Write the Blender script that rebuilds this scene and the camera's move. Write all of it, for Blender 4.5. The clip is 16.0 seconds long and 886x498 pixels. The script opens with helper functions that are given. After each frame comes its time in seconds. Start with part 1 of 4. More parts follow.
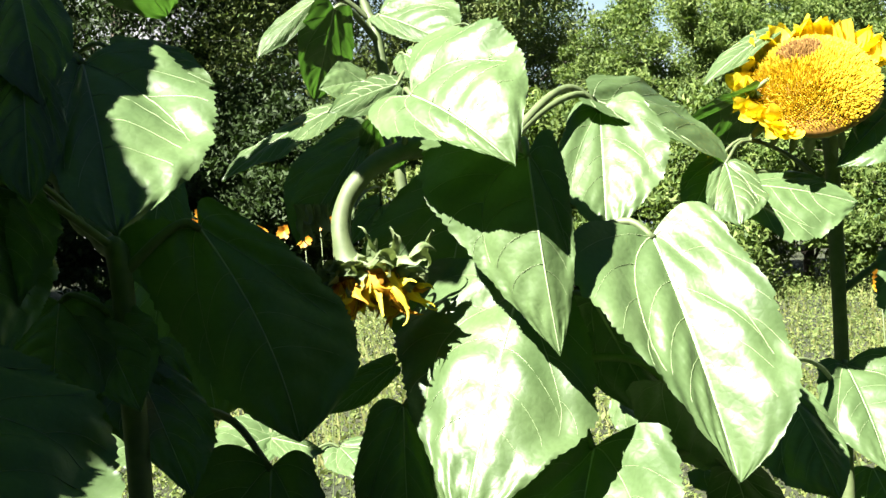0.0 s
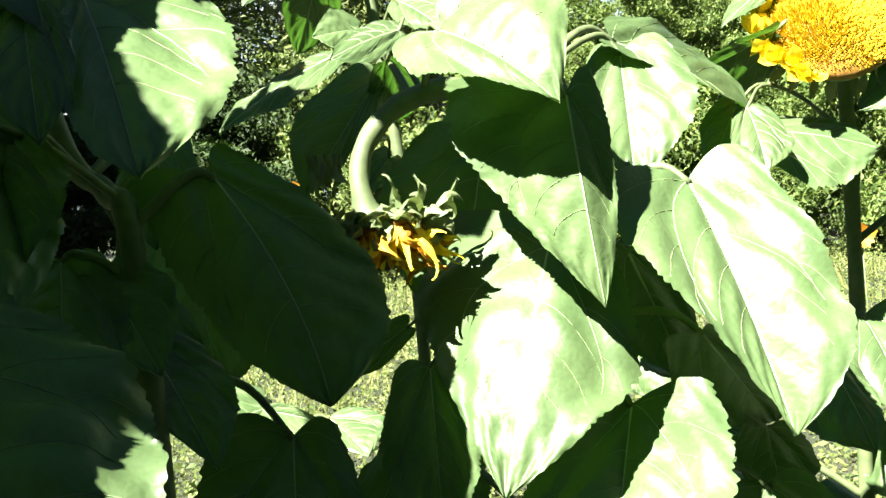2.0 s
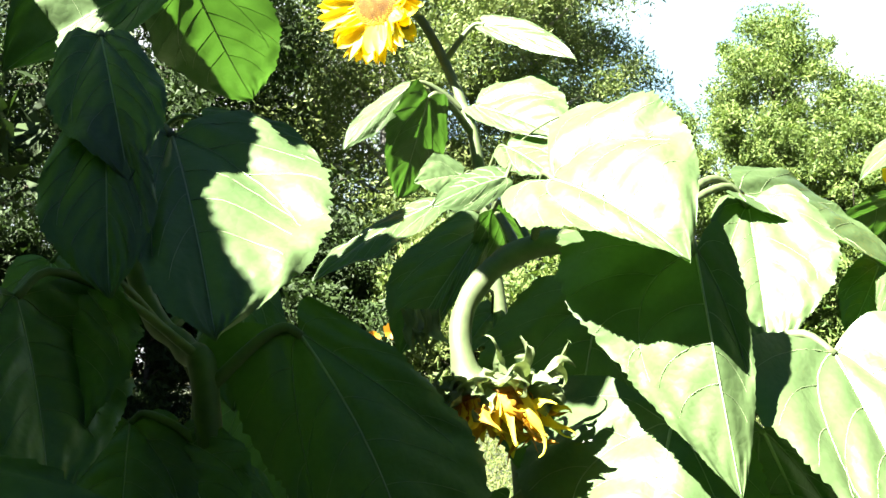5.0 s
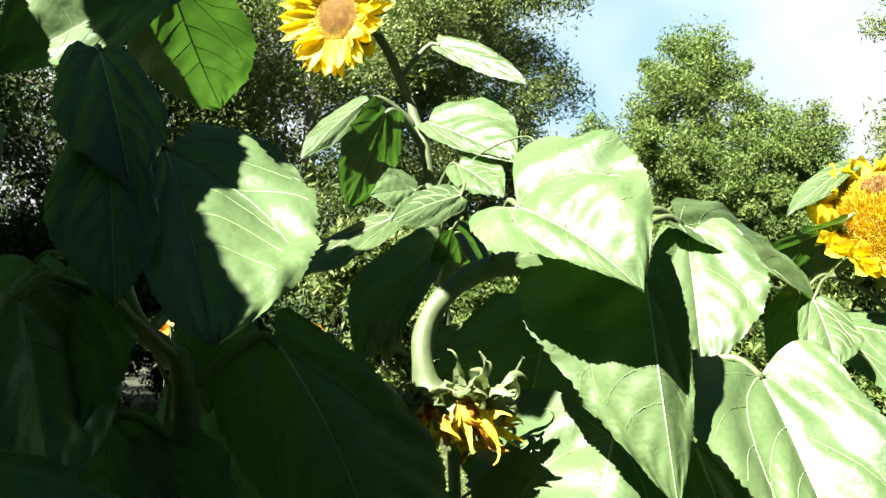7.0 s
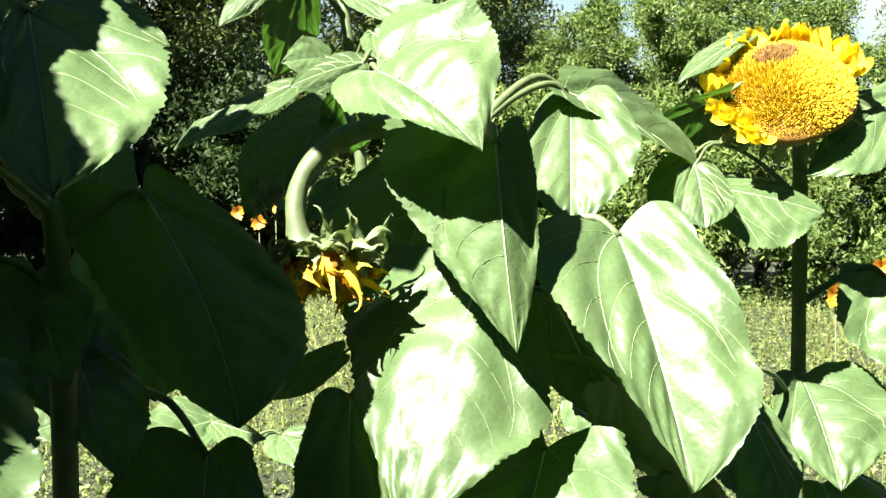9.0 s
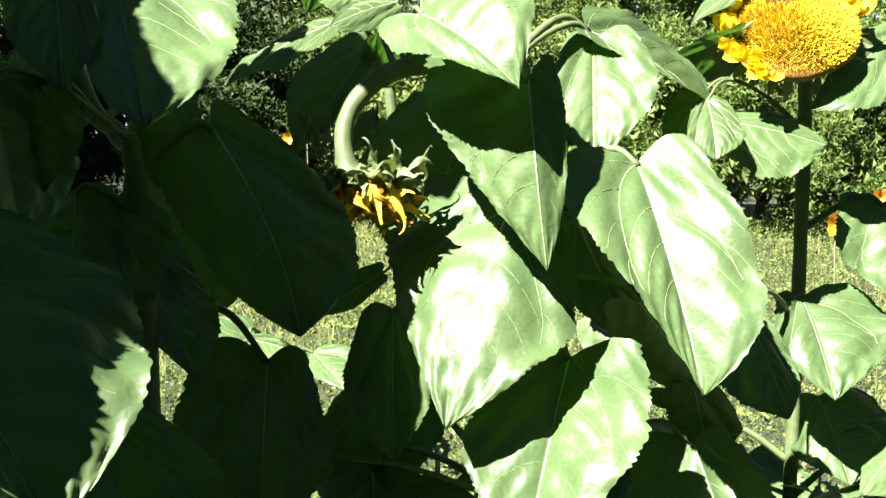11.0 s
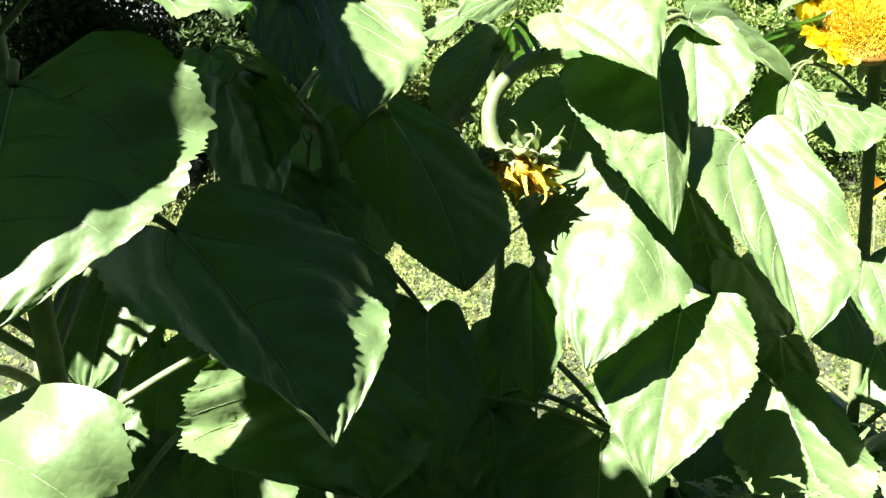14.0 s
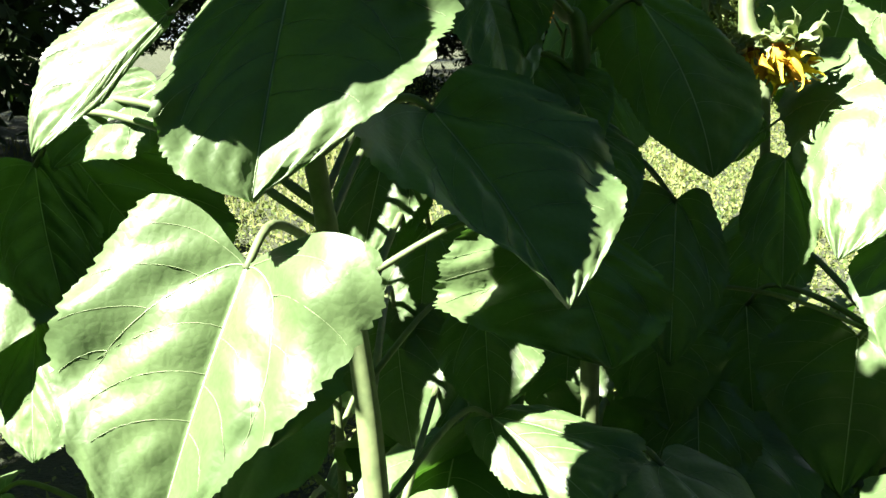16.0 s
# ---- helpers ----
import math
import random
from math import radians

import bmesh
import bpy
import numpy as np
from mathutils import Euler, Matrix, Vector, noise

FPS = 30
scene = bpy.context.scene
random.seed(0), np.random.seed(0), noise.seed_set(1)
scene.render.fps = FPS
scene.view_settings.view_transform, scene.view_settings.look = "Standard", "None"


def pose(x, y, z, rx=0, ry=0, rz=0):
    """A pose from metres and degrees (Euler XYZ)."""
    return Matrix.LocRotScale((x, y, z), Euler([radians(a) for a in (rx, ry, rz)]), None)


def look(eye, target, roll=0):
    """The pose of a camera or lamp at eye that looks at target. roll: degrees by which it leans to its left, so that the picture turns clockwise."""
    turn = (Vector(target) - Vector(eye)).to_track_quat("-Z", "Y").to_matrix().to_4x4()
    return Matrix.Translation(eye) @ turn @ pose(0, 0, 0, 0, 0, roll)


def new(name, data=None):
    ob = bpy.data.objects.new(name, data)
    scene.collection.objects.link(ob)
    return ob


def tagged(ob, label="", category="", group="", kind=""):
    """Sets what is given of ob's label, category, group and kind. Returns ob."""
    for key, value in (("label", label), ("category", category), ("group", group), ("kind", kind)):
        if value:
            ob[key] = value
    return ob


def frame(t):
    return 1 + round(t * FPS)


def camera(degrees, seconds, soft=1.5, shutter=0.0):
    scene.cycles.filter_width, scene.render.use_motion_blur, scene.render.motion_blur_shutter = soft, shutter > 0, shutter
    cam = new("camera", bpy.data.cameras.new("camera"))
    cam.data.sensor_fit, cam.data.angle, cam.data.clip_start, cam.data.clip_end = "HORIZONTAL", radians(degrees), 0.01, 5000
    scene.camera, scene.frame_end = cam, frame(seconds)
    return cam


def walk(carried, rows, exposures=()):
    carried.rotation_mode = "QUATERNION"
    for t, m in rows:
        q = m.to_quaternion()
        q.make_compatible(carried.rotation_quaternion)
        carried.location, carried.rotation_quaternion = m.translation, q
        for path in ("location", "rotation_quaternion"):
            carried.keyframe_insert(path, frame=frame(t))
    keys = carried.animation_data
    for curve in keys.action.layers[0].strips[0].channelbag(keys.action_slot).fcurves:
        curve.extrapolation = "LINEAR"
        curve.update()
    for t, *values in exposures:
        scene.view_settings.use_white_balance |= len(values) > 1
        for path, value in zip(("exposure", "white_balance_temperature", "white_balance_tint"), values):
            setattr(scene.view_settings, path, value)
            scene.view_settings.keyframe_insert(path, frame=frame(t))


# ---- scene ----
cam = camera(47.1, 16.0)
PATH = [
    (0, (0.104, 0.136, 1.45), (-0.058, 2.129, 1.426), -2.4),
    (0.5, (0.145, 0.163, 1.436), (-0.171, 2.138, 1.399), -3.8),
    (1, (0.133, 0.182, 1.427), (-0.241, 2.145, 1.344), -3.3),
    (1.5, (0.067, 0.196, 1.42), (-0.14, 2.185, 1.37), -2.6),
    (2, (0.002, 0.208, 1.425), (-0.046, 2.206, 1.348), -3.5),
    (2.5, (-0.022, 0.223, 1.416), (0.002, 2.22, 1.327), -2.6),
    (3, (0.003, 0.275, 1.401), (-0.046, 2.273, 1.306), -3.4),
    (3.5, (0.045, 0.35, 1.407), (-0.22, 2.332, 1.377), -3.7),
    (4, (0.076, 0.389, 1.42), (-0.361, 2.338, 1.529), -2.5),
    (4.5, (0.048, 0.361, 1.435), (-0.298, 2.322, 1.626), -1.7),
    (5, (-0.014, 0.314, 1.449), (-0.234, 2.292, 1.655), -1.6),
    (7.5, (-0.061, 0.242, 1.462), (-0.067, 2.231, 1.664), 0.7),
    (8, (-0.009, 0.232, 1.453), (0.041, 2.228, 1.579), 0.8),
    (8.5, (0.05, 0.206, 1.446), (0.095, 2.204, 1.527), 1.5),
    (9, (0.097, 0.184, 1.442), (0.023, 2.182, 1.404), 1.0),
    (9.5, (0.116, 0.175, 1.437), (-0.019, 2.167, 1.316), 0.7),
    (10, (0.089, 0.143, 1.438), (-0.01, 2.136, 1.301), 0.4),
    (12.5, (0.044, -0.027, 1.444), (-0.018, 1.96, 1.223), 1.4),
    (13, (0.014, -0.055, 1.453), (-0.198, 1.923, 1.243), 0.9),
    (13.5, (-0.066, -0.088, 1.463), (-0.232, 1.895, 1.261), 0.3),
    (14, (-0.12, -0.129, 1.462), (-0.192, 1.854, 1.213), 1.0),
    (14.5, (-0.156, -0.161, 1.453), (-0.199, 1.814, 1.143), 1.6),
    (15, (-0.152, -0.176, 1.441), (-0.359, 1.789, 1.129), 1.0),
    (15.5, (-0.106, -0.185, 1.442), (-0.536, 1.74, 1.108), 0.3),
    (16, (-0.062, -0.198, 1.429), (-0.672, 1.662, 1.019), -0.5),
]
walk(cam, [(t, look(*row)) for t, *row in PATH], exposures=((0.0, 3.0), (2.0, 3.42), (3.0, 3.42), (4.5, 3.9), (5.2, 3.7), (7.3, 2.96), (8.0, 2.9), (9.0, 3.03), (10.0, 3.02), (12.5, 3.17), (14.5, 3.6), (16.0, 3.6)))


# ---- light ----
SUN_FROM = Vector((-0.42, -0.54, 0.73)).normalized()
world = bpy.data.worlds.new("sky")
world.use_nodes = True
scene.world = world
sky = world.node_tree.nodes.new("ShaderNodeTexSky")
sky.sky_type, sky.sun_disc = "NISHITA", False
sky.air_density, sky.dust_density, sky.ozone_density = 1.0, 0.2, 4.0
sky.sun_elevation = math.asin(SUN_FROM.z)
sky.sun_rotation = math.atan2(SUN_FROM.x, SUN_FROM.y)
world.node_tree.links.new(sky.outputs[0], world.node_tree.nodes["Background"].inputs[0])
world.node_tree.nodes["Background"].inputs[1].default_value = 0.0074
sun = new("sun", bpy.data.lights.new("sun", "SUN"))
sun.data.energy, sun.data.angle, sun.data.color = 5.0, radians(0.5), (1.0, 0.955, 0.87)
sun.matrix_world = look(SUN_FROM * 10, (0, 0, 0))


# ---- materials ----
def material(name):
    m = bpy.data.materials.new(name)
    m.use_nodes = True
    n = m.node_tree.nodes
    return m, n, m.node_tree.links, n["Principled BSDF"], n["Material Output"]


def noise_ramp(n, l, scale, stops, detail=4.0, source="Object", rough=0.55):
    """A noise in real-world scale, run through a colour ramp."""
    tc = n.new("ShaderNodeTexCoord")
    tex = n.new("ShaderNodeTexNoise")
    tex.inputs["Scale"].default_value, tex.inputs["Detail"].default_value = scale, detail
    tex.inputs["Roughness"].default_value = rough
    l.new(tc.outputs[source], tex.inputs["Vector"])
    ramp = n.new("ShaderNodeValToRGB")
    while len(ramp.color_ramp.elements) < len(stops):
        ramp.color_ramp.elements.new(0.5)
    for e, (p, c) in zip(ramp.color_ramp.elements, stops):
        e.position, e.color = p, (*c, 1)
    l.new(tex.outputs["Fac"], ramp.inputs["Fac"])
    return ramp, tex, tc


def mixed(n, l, kind, fac, a, b):
    mx = n.new("ShaderNodeMix")
    mx.data_type, mx.blend_type = "RGBA", kind
    for socket, v in ((mx.inputs["Factor"], fac), (mx.inputs["A"], a), (mx.inputs["B"], b)):
        if isinstance(v, bpy.types.NodeSocket):
            l.new(v, socket)
        else:
            socket.default_value = (*v, 1) if isinstance(v, tuple) else v
    return mx.outputs["Result"]


def translucent(n, l, bsdf, out, colour, amount):
    """Lets part of the light through a thin leaf or petal."""
    tr = n.new("ShaderNodeBsdfTranslucent")
    if isinstance(colour, tuple):
        tr.inputs["Color"].default_value = (*colour, 1)
    else:
        l.new(colour, tr.inputs["Color"])
    mx = n.new("ShaderNodeMixShader")
    mx.inputs["Fac"].default_value = amount
    l.new(bsdf.outputs[0], mx.inputs[1])
    l.new(tr.outputs[0], mx.inputs[2])
    l.new(mx.outputs[0], out.inputs["Surface"])
    return tr


def leaf_material(name, dark, light, glow, rough=0.38):
    m, n, l, b, out = material(name)
    big, _, tc = noise_ramp(n, l, 9, ((0.3, dark), (0.7, light)))
    fine, _, _ = noise_ramp(n, l, 160, ((0.35, (0.87, 0.87, 0.85)), (0.65, (1.0, 1.0, 1.0))), 3)
    col = mixed(n, l, "MULTIPLY", 1.0, big.outputs[0], fine.outputs[0])
    spots, _, _ = noise_ramp(n, l, 45, ((0.74, (0, 0, 0)), (0.86, (0.5, 0.5, 0.5))), 2)
    col = mixed(n, l, "MIX", spots.outputs[0], col, (light[0] * 1.5, light[1] * 1.25, light[2] * 1.2))
    info = n.new("ShaderNodeObjectInfo")
    hue = n.new("ShaderNodeHueSaturation")
    mr = n.new("ShaderNodeMapRange")
    mr.inputs["To Min"].default_value, mr.inputs["To Max"].default_value = 0.82, 1.15
    l.new(info.outputs["Random"], mr.inputs["Value"])
    l.new(mr.outputs[0], hue.inputs["Value"])
    l.new(col, hue.inputs["Color"])
    l.new(hue.outputs[0], b.inputs["Base Color"])
    b.inputs["Roughness"].default_value = rough
    b.inputs["Specular IOR Level"].default_value = 0.31
    # quilted blade: cells between the small veins, and a finer grain
    vor = n.new("ShaderNodeTexVoronoi")
    vor.feature = "DISTANCE_TO_EDGE"
    vor.inputs["Scale"].default_value = 95
    l.new(tc.outputs["Object"], vor.inputs["Vector"])
    bump = n.new("ShaderNodeBump")
    bump.inputs["Strength"].default_value, bump.inputs["Distance"].default_value = 0.35, 0.0015
    l.new(vor.outputs["Distance"], bump.inputs["Height"])
    bump2 = n.new("ShaderNodeBump")
    bump2.inputs["Strength"].default_value, bump2.inputs["Distance"].default_value = 0.14, 0.004
    wob = n.new("ShaderNodeTexNoise")
    wob.inputs["Scale"].default_value, wob.inputs["Detail"].default_value = 38, 3
    l.new(tc.outputs["Object"], wob.inputs["Vector"])
    l.new(wob.outputs["Fac"], bump2.inputs["Height"])
    l.new(bump.outputs[0], bump2.inputs["Normal"])
    l.new(bump2.outputs[0], b.inputs["Normal"])
    translucent(n, l, b, out, glow, 0.16)
    return m


def plain(name, dark, light, scale=30, rough=0.6, glow=None, amount=0.25, bumpy=0.2):
    m, n, l, b, out = material(name)
    ramp, tex, _ = noise_ramp(n, l, scale, ((0.3, dark), (0.7, light)))
    info = n.new("ShaderNodeObjectInfo")
    hue = n.new("ShaderNodeHueSaturation")
    mr = n.new("ShaderNodeMapRange")
    mr.inputs["To Min"].default_value, mr.inputs["To Max"].default_value = 0.8, 1.2
    l.new(info.outputs["Random"], mr.inputs["Value"])
    l.new(mr.outputs[0], hue.inputs["Value"])
    l.new(ramp.outputs[0], hue.inputs["Color"])
    l.new(hue.outputs[0], b.inputs["Base Color"])
    b.inputs["Roughness"].default_value = rough
    bump = n.new("ShaderNodeBump")
    bump.inputs["Strength"].default_value, bump.inputs["Distance"].default_value = bumpy, 0.002
    l.new(tex.outputs["Fac"], bump.inputs["Height"])
    l.new(bump.outputs[0], b.inputs["Normal"])
    if glow:
        translucent(n, l, b, out, glow, amount)
    return m


def island_material(name, dark, light, glow, amount=0.3, rough=0.65):
    """For heaps of small leaves in one mesh: each leaf takes its own shade."""
    m, n, l, b, out = material(name)
    geo = n.new("ShaderNodeNewGeometry")
    ramp = n.new("ShaderNodeValToRGB")
    ramp.color_ramp.elements[0].color, ramp.color_ramp.elements[1].color = (*dark, 1), (*light, 1)
    l.new(geo.outputs["Random Per Island"], ramp.inputs["Fac"])
    big, _, _ = noise_ramp(n, l, 0.9, ((0.3, (0.75, 0.78, 0.7)), (0.7, (1.15, 1.1, 1.0))), 3)
    col = mixed(n, l, "MULTIPLY", 1.0, ramp.outputs[0], big.outputs[0])
    l.new(col, b.inputs["Base Color"])
    b.inputs["Roughness"].default_value = rough
    b.inputs["Specular IOR Level"].default_value = 0.25
    translucent(n, l, b, out, glow, amount)
    return m


LEAF = leaf_material("sunflower_leaf", (0.047, 0.080, 0.030), (0.074, 0.116, 0.045), (0.10, 0.27, 0.025), 0.42)
VEIN = plain("leaf_vein", (0.21, 0.265, 0.15), (0.27, 0.325, 0.195), 60, 0.6)
SIDE_VEIN = plain("side_vein", (0.145, 0.195, 0.09), (0.185, 0.24, 0.12), 60, 0.5)
STEM = plain("sunflower_stem", (0.0605, 0.088, 0.033), (0.105, 0.138, 0.055), 60, 0.6, (0.11, 0.165, 0.0275), 0.1)
BRACT = plain("bract", (0.0715, 0.11, 0.0385), (0.132, 0.165, 0.0715), 50, 0.6, (0.138, 0.193, 0.044), 0.25)
PETAL = plain("petal", (0.70, 0.52, 0.012), (0.82, 0.71, 0.06), 40, 0.6, (0.7, 0.52, 0.008), 0.4)
DRY = plain("dry_petal", (0.30, 0.11, 0.006), (0.58, 0.33, 0.015), 45, 0.7, (0.44, 0.193, 0.0055), 0.35)
DISC = plain("flower_disc", (0.12, 0.055, 0.005), (0.24, 0.13, 0.01), 90, 0.8)
FLORET = island_material("floret", (0.42, 0.28, 0.01), (0.66, 0.53, 0.05), (0.6, 0.42, 0.02), 0.15, 0.7)
SEED = island_material("bud_floret", (0.115, 0.055, 0.015), (0.24, 0.145, 0.04), (0.22, 0.11, 0.011), 0.1, 0.8)


# ---- building helpers ----
def mesh_of(name, verts, faces, mat, smooth=True):
    me = bpy.data.meshes.new(name)
    me.from_pydata([tuple(v) for v in verts], [], faces)
    me.materials.append(mat)
    if smooth:
        me.polygons.foreach_set("use_smooth", [True] * len(me.polygons))
    me.update()
    return me


def part(name, me, parent, label=""):
    ob = new(name, me)
    ob.parent = parent
    if parent.location.length:
        ob.matrix_parent_inverse = Matrix.Translation(-parent.location)
    return tagged(ob, label)


def thing(name, at, label, category, group=""):
    ob = new(name)
    ob.location = at
    ob.empty_display_size = 0.1
    return tagged(ob, label, category, group)


def smooth_line(points, n):
    """n points on a smooth curve through the given ones."""
    p = [Vector(q) for q in points]
    p = [2 * p[0] - p[1]] + p + [2 * p[-1] - p[-2]]
    out = []
    for k in range(n):
        f = k / (n - 1) * (len(p) - 3)
        i = min(int(f), len(p) - 4)
        t = f - i
        a, b, c, d = p[i:i + 4]
        out.append(0.5 * ((2 * b) + (c - a) * t + (2 * a - 5 * b + 4 * c - d) * t * t + (3 * b - a - 3 * c + d) * t ** 3))
    return out


def tube_data(points, r0, r1, n=14, sides=9, ridge=0.06, flare=0.0):
    line = smooth_line(points, n)
    verts, faces = [], []
    a = (line[1] - line[0]).cross(Vector((0.9, 0.3, 0.31))).normalized()
    for i, p in enumerate(line):
        d = (line[min(i + 1, n - 1)] - line[max(i - 1, 0)]).normalized()
        a = (a - d * a.dot(d)).normalized()
        b = d.cross(a)
        r = (r0 + (r1 - r0) * i / (n - 1)) * (1 + flare * (i / (n - 1)) ** 22)
        for k in range(sides):
            w = 2 * math.pi * k / sides
            rr = r * (1 + ridge * (k % 2) + 0.05 * math.sin(7.3 * i + k))
            verts.append(p + rr * (math.cos(w) * a + math.sin(w) * b))
    for i in range(n - 1):
        for k in range(sides):
            faces.append((i * sides + k, i * sides + (k + 1) % sides, (i + 1) * sides + (k + 1) % sides, (i + 1) * sides + k))
    faces.append(tuple(range(sides))[::-1])
    faces.append(tuple(range((n - 1) * sides, n * sides)))
    return verts, faces


def tube(name, points, r0, r1, parent, mat=None, n=14, sides=9, label=""):
    return part(name, mesh_of(name, *tube_data(points, r0, r1, n, sides), mat or STEM), parent, label)


LEAVES = [0]


def leaf(plant, base, tip, left, right, where=0.38, lobe=0.1, arch=0.04, puff=0.2, sway=0.0, wave=0.012, teeth=27, mat=None, petiole=None, veins=True, nu=130, full=1.75, w0=0.62, droop=0.0):
    """A heart-shaped, toothed sunflower leaf: its base, tip and both sides where it is widest are places in the world.
    where, full and w0 (how far along it is widest, how full it stays towards the tip, its width at the base) may differ for the two sides."""
    LEAVES[0] += 1
    rnd = random.Random(LEAVES[0])
    B, T, L, R = (np.array(q, float) for q in (base, tip, left, right))
    axis, eye = T - B, np.array((0.0, 0.1, 1.45))
    size = np.linalg.norm(axis)
    nrm = np.cross(R - L, axis)
    nrm /= np.linalg.norm(nrm)
    if nrm @ (eye - B) < 0:
        nrm = -nrm
    side = (R - L) / np.linalg.norm(R - L)
    half = 0.5 * np.linalg.norm(R - L)
    nu = nu if size > 0.15 else min(nu, 76)
    wh, fl, wb = (q if isinstance(q, tuple) else (q, q) for q in (where, full, w0))

    def rib(a):
        a = np.asarray(a)[..., None]
        bow = 4 * a * (1 - a)
        return B + a * axis + nrm * (arch * size * bow - droop * size * a ** 4) + side * (sway * size * bow)
    LV, RV = (q - rib(np.array(w)) for q, w in ((L, wh[0]), (R, wh[1])))
    reach = [min(float(np.linalg.norm(q)), 1.3 * half) for q in (LV, RV)]
    ph = [rnd.uniform(0, 6.28) for _ in range(10)]
    swell = 0.35 * math.sin(ph[6])

    def width(u, k):
        x = np.clip((u - wh[k]) / (1 - wh[k]), 0, 1)
        return np.where(u < wh[k], wb[k] + (1 - wb[k]) * np.sin(np.pi / 2 * np.clip(u / wh[k], 0, 1)), (1 - x ** fl[k]) * (1 - 0.1 * x))

    def place(u, v, edge=1.0):
        u, v = np.broadcast_arrays(np.asarray(u, float), np.asarray(v, float))
        av = np.abs(v)
        a = u - lobe * np.sin(np.pi * 0.72 * av) * (1 - u) ** 3
        s = av * np.where(v < 0, width(u, 0), width(u, 1)) * edge
        p = rib(a) + np.where((v < 0)[..., None], LV, RV) * s[..., None]
        hs = np.where(v < 0, reach[0], reach[1])
        # each half swells between the midrib and its edge
        pillow = puff * hs * (1 + np.sign(v) * swell) * 1.6 * s * (1 - 0.78 * s)
        ripple = wave * hs * 10 * s ** 2 * (0.5 * np.sin(9 * u + ph[0] + 2.1 * v) + 0.35 * np.sin(19 * u + ph[1] + 3 * v) + 0.3 * np.sin(5 * u + ph[2]))
        # the two strong veins from the base lie in valleys of their own
        q = np.clip((u - 0.01) / 0.55, 0, 1) ** (1 / 1.2)
        away = (av - 0.78 * q ** 0.85) / 0.15
        lateral = -0.078 * hs * np.exp(-away ** 2) * np.minimum(av * 5, 1) * (u < 0.7) * np.clip((0.7 - u) * 6, 0, 1)
        along = u - 0.30 * (av / 0.8) ** 1.4 + 0.012 * np.sin(9 * v + ph[7])
        panel = 0.04 * hs * (np.sin(np.pi * (along - 0.22) / 0.16) ** 2 - 0.5) * np.minimum(av * 4, 1) * (1 - 0.5 * s) * (0.7 + 0.3 * np.sin(4 * u + 2 * v + ph[3]))
        roll = 0.035 * hs * np.sin(4.1 * u + 3.3 * v + ph[8]) * np.sin(5.2 * v - 3.1 * u + ph[9]) * np.minimum(av * 3, 1)
        crease = -0.018 * hs * np.exp(-(s / 0.07) ** 2)
        pucker = 0.0065 * hs * (np.sin(23 * u + 9 * v + ph[1]) * np.sin(17 * v - 11 * u + ph[2]) + 0.7 * np.sin(41 * u - 19 * v + ph[4]) * np.sin(29 * v + 13 * u + ph[0])) * np.minimum(av * 4, 1)
        return p + nrm * (pillow + ripple + lateral + panel + roll + crease + pucker)[..., None]
    vs = np.array([0, 0.03, 0.08, 0.15, 0.23, 0.31, 0.4, 0.49, 0.58, 0.67, 0.76, 0.84, 0.91, 0.96, 1] if nu > 60 else [0, 0.06, 0.15, 0.28, 0.42, 0.57, 0.72, 0.85, 0.94, 1])
    vs = np.concatenate([-vs[:0:-1], vs])
    us = np.linspace(0, 0.996, nu)
    U, V = np.meshgrid(us, vs, indexing="ij")
    edge = np.ones_like(U)
    for col, nxt, o in ((0, 1, 0.0), (-1, -2, 0.37)):
        saw = (us * teeth + o + 0.45 * np.sin(us * 23 + ph[4] + o * 9)) % 1.0
        tooth = 0.058 * (np.where(saw < 0.72, saw / 0.72, (1 - saw) / 0.28) - 0.55) * (0.65 + 0.35 * np.sin(us * 37 + ph[3] + o)) + 0.028 * np.sin(us * 31 + ph[5] + o * 5) * np.sin(us * 13 + ph[6])
        edge[:, col] += tooth
        edge[:, nxt] += 0.35 * tooth
    pts = place(U, V, edge)
    nv = len(vs)
    faces = [(i * nv + j, i * nv + j + 1, (i + 1) * nv + j + 1, (i + 1) * nv + j) for i in range(nu - 1) for j in range(nv - 1)]
    ob = part("leaf", mesh_of("leaf", pts.reshape(-1, 3), faces, mat or LEAF), plant)
    if veins:
        vv, vf = [], []

        def ridge(uu, vvv, w0, w1):
            fu = np.clip(uu / us[-1] * (nu - 1), 0, nu - 1.001)
            fv = np.clip(np.interp(vvv, vs, np.arange(nv)), 0, nv - 1.001)
            i0, j0 = fu.astype(int), fv.astype(int)
            du, dv = (fu - i0)[:, None], (fv - j0)[:, None]
            pos = (pts[i0, j0] * (1 - dv) + pts[i0, j0 + 1] * dv) * (1 - du) + (pts[i0 + 1, j0] * (1 - dv) + pts[i0 + 1, j0 + 1] * dv) * du
            k = len(pos)
            for i in range(k):
                d = pos[min(i + 1, k - 1)] - pos[max(i - 1, 0)]
                d = d / (np.linalg.norm(d) + 1e-9)
                c = np.cross(d, nrm)
                w = w0 + (w1 - w0) * i / (k - 1)
                o = len(vv)
                vv.extend((pos[i] - c * w + nrm * 0.0001, pos[i] + nrm * (0.0006 + w * 0.3), pos[i] + c * w + nrm * 0.0001, pos[i] - nrm * (0.0006 + w * 1.2)))
                if i:
                    for q in range(4):
                        vf.append((o - 4 + q, o - 4 + (q + 1) % 4, o + (q + 1) % 4, o + q))
        q, h = np.linspace(0, 1, 26), np.linspace(0, 1, 11)
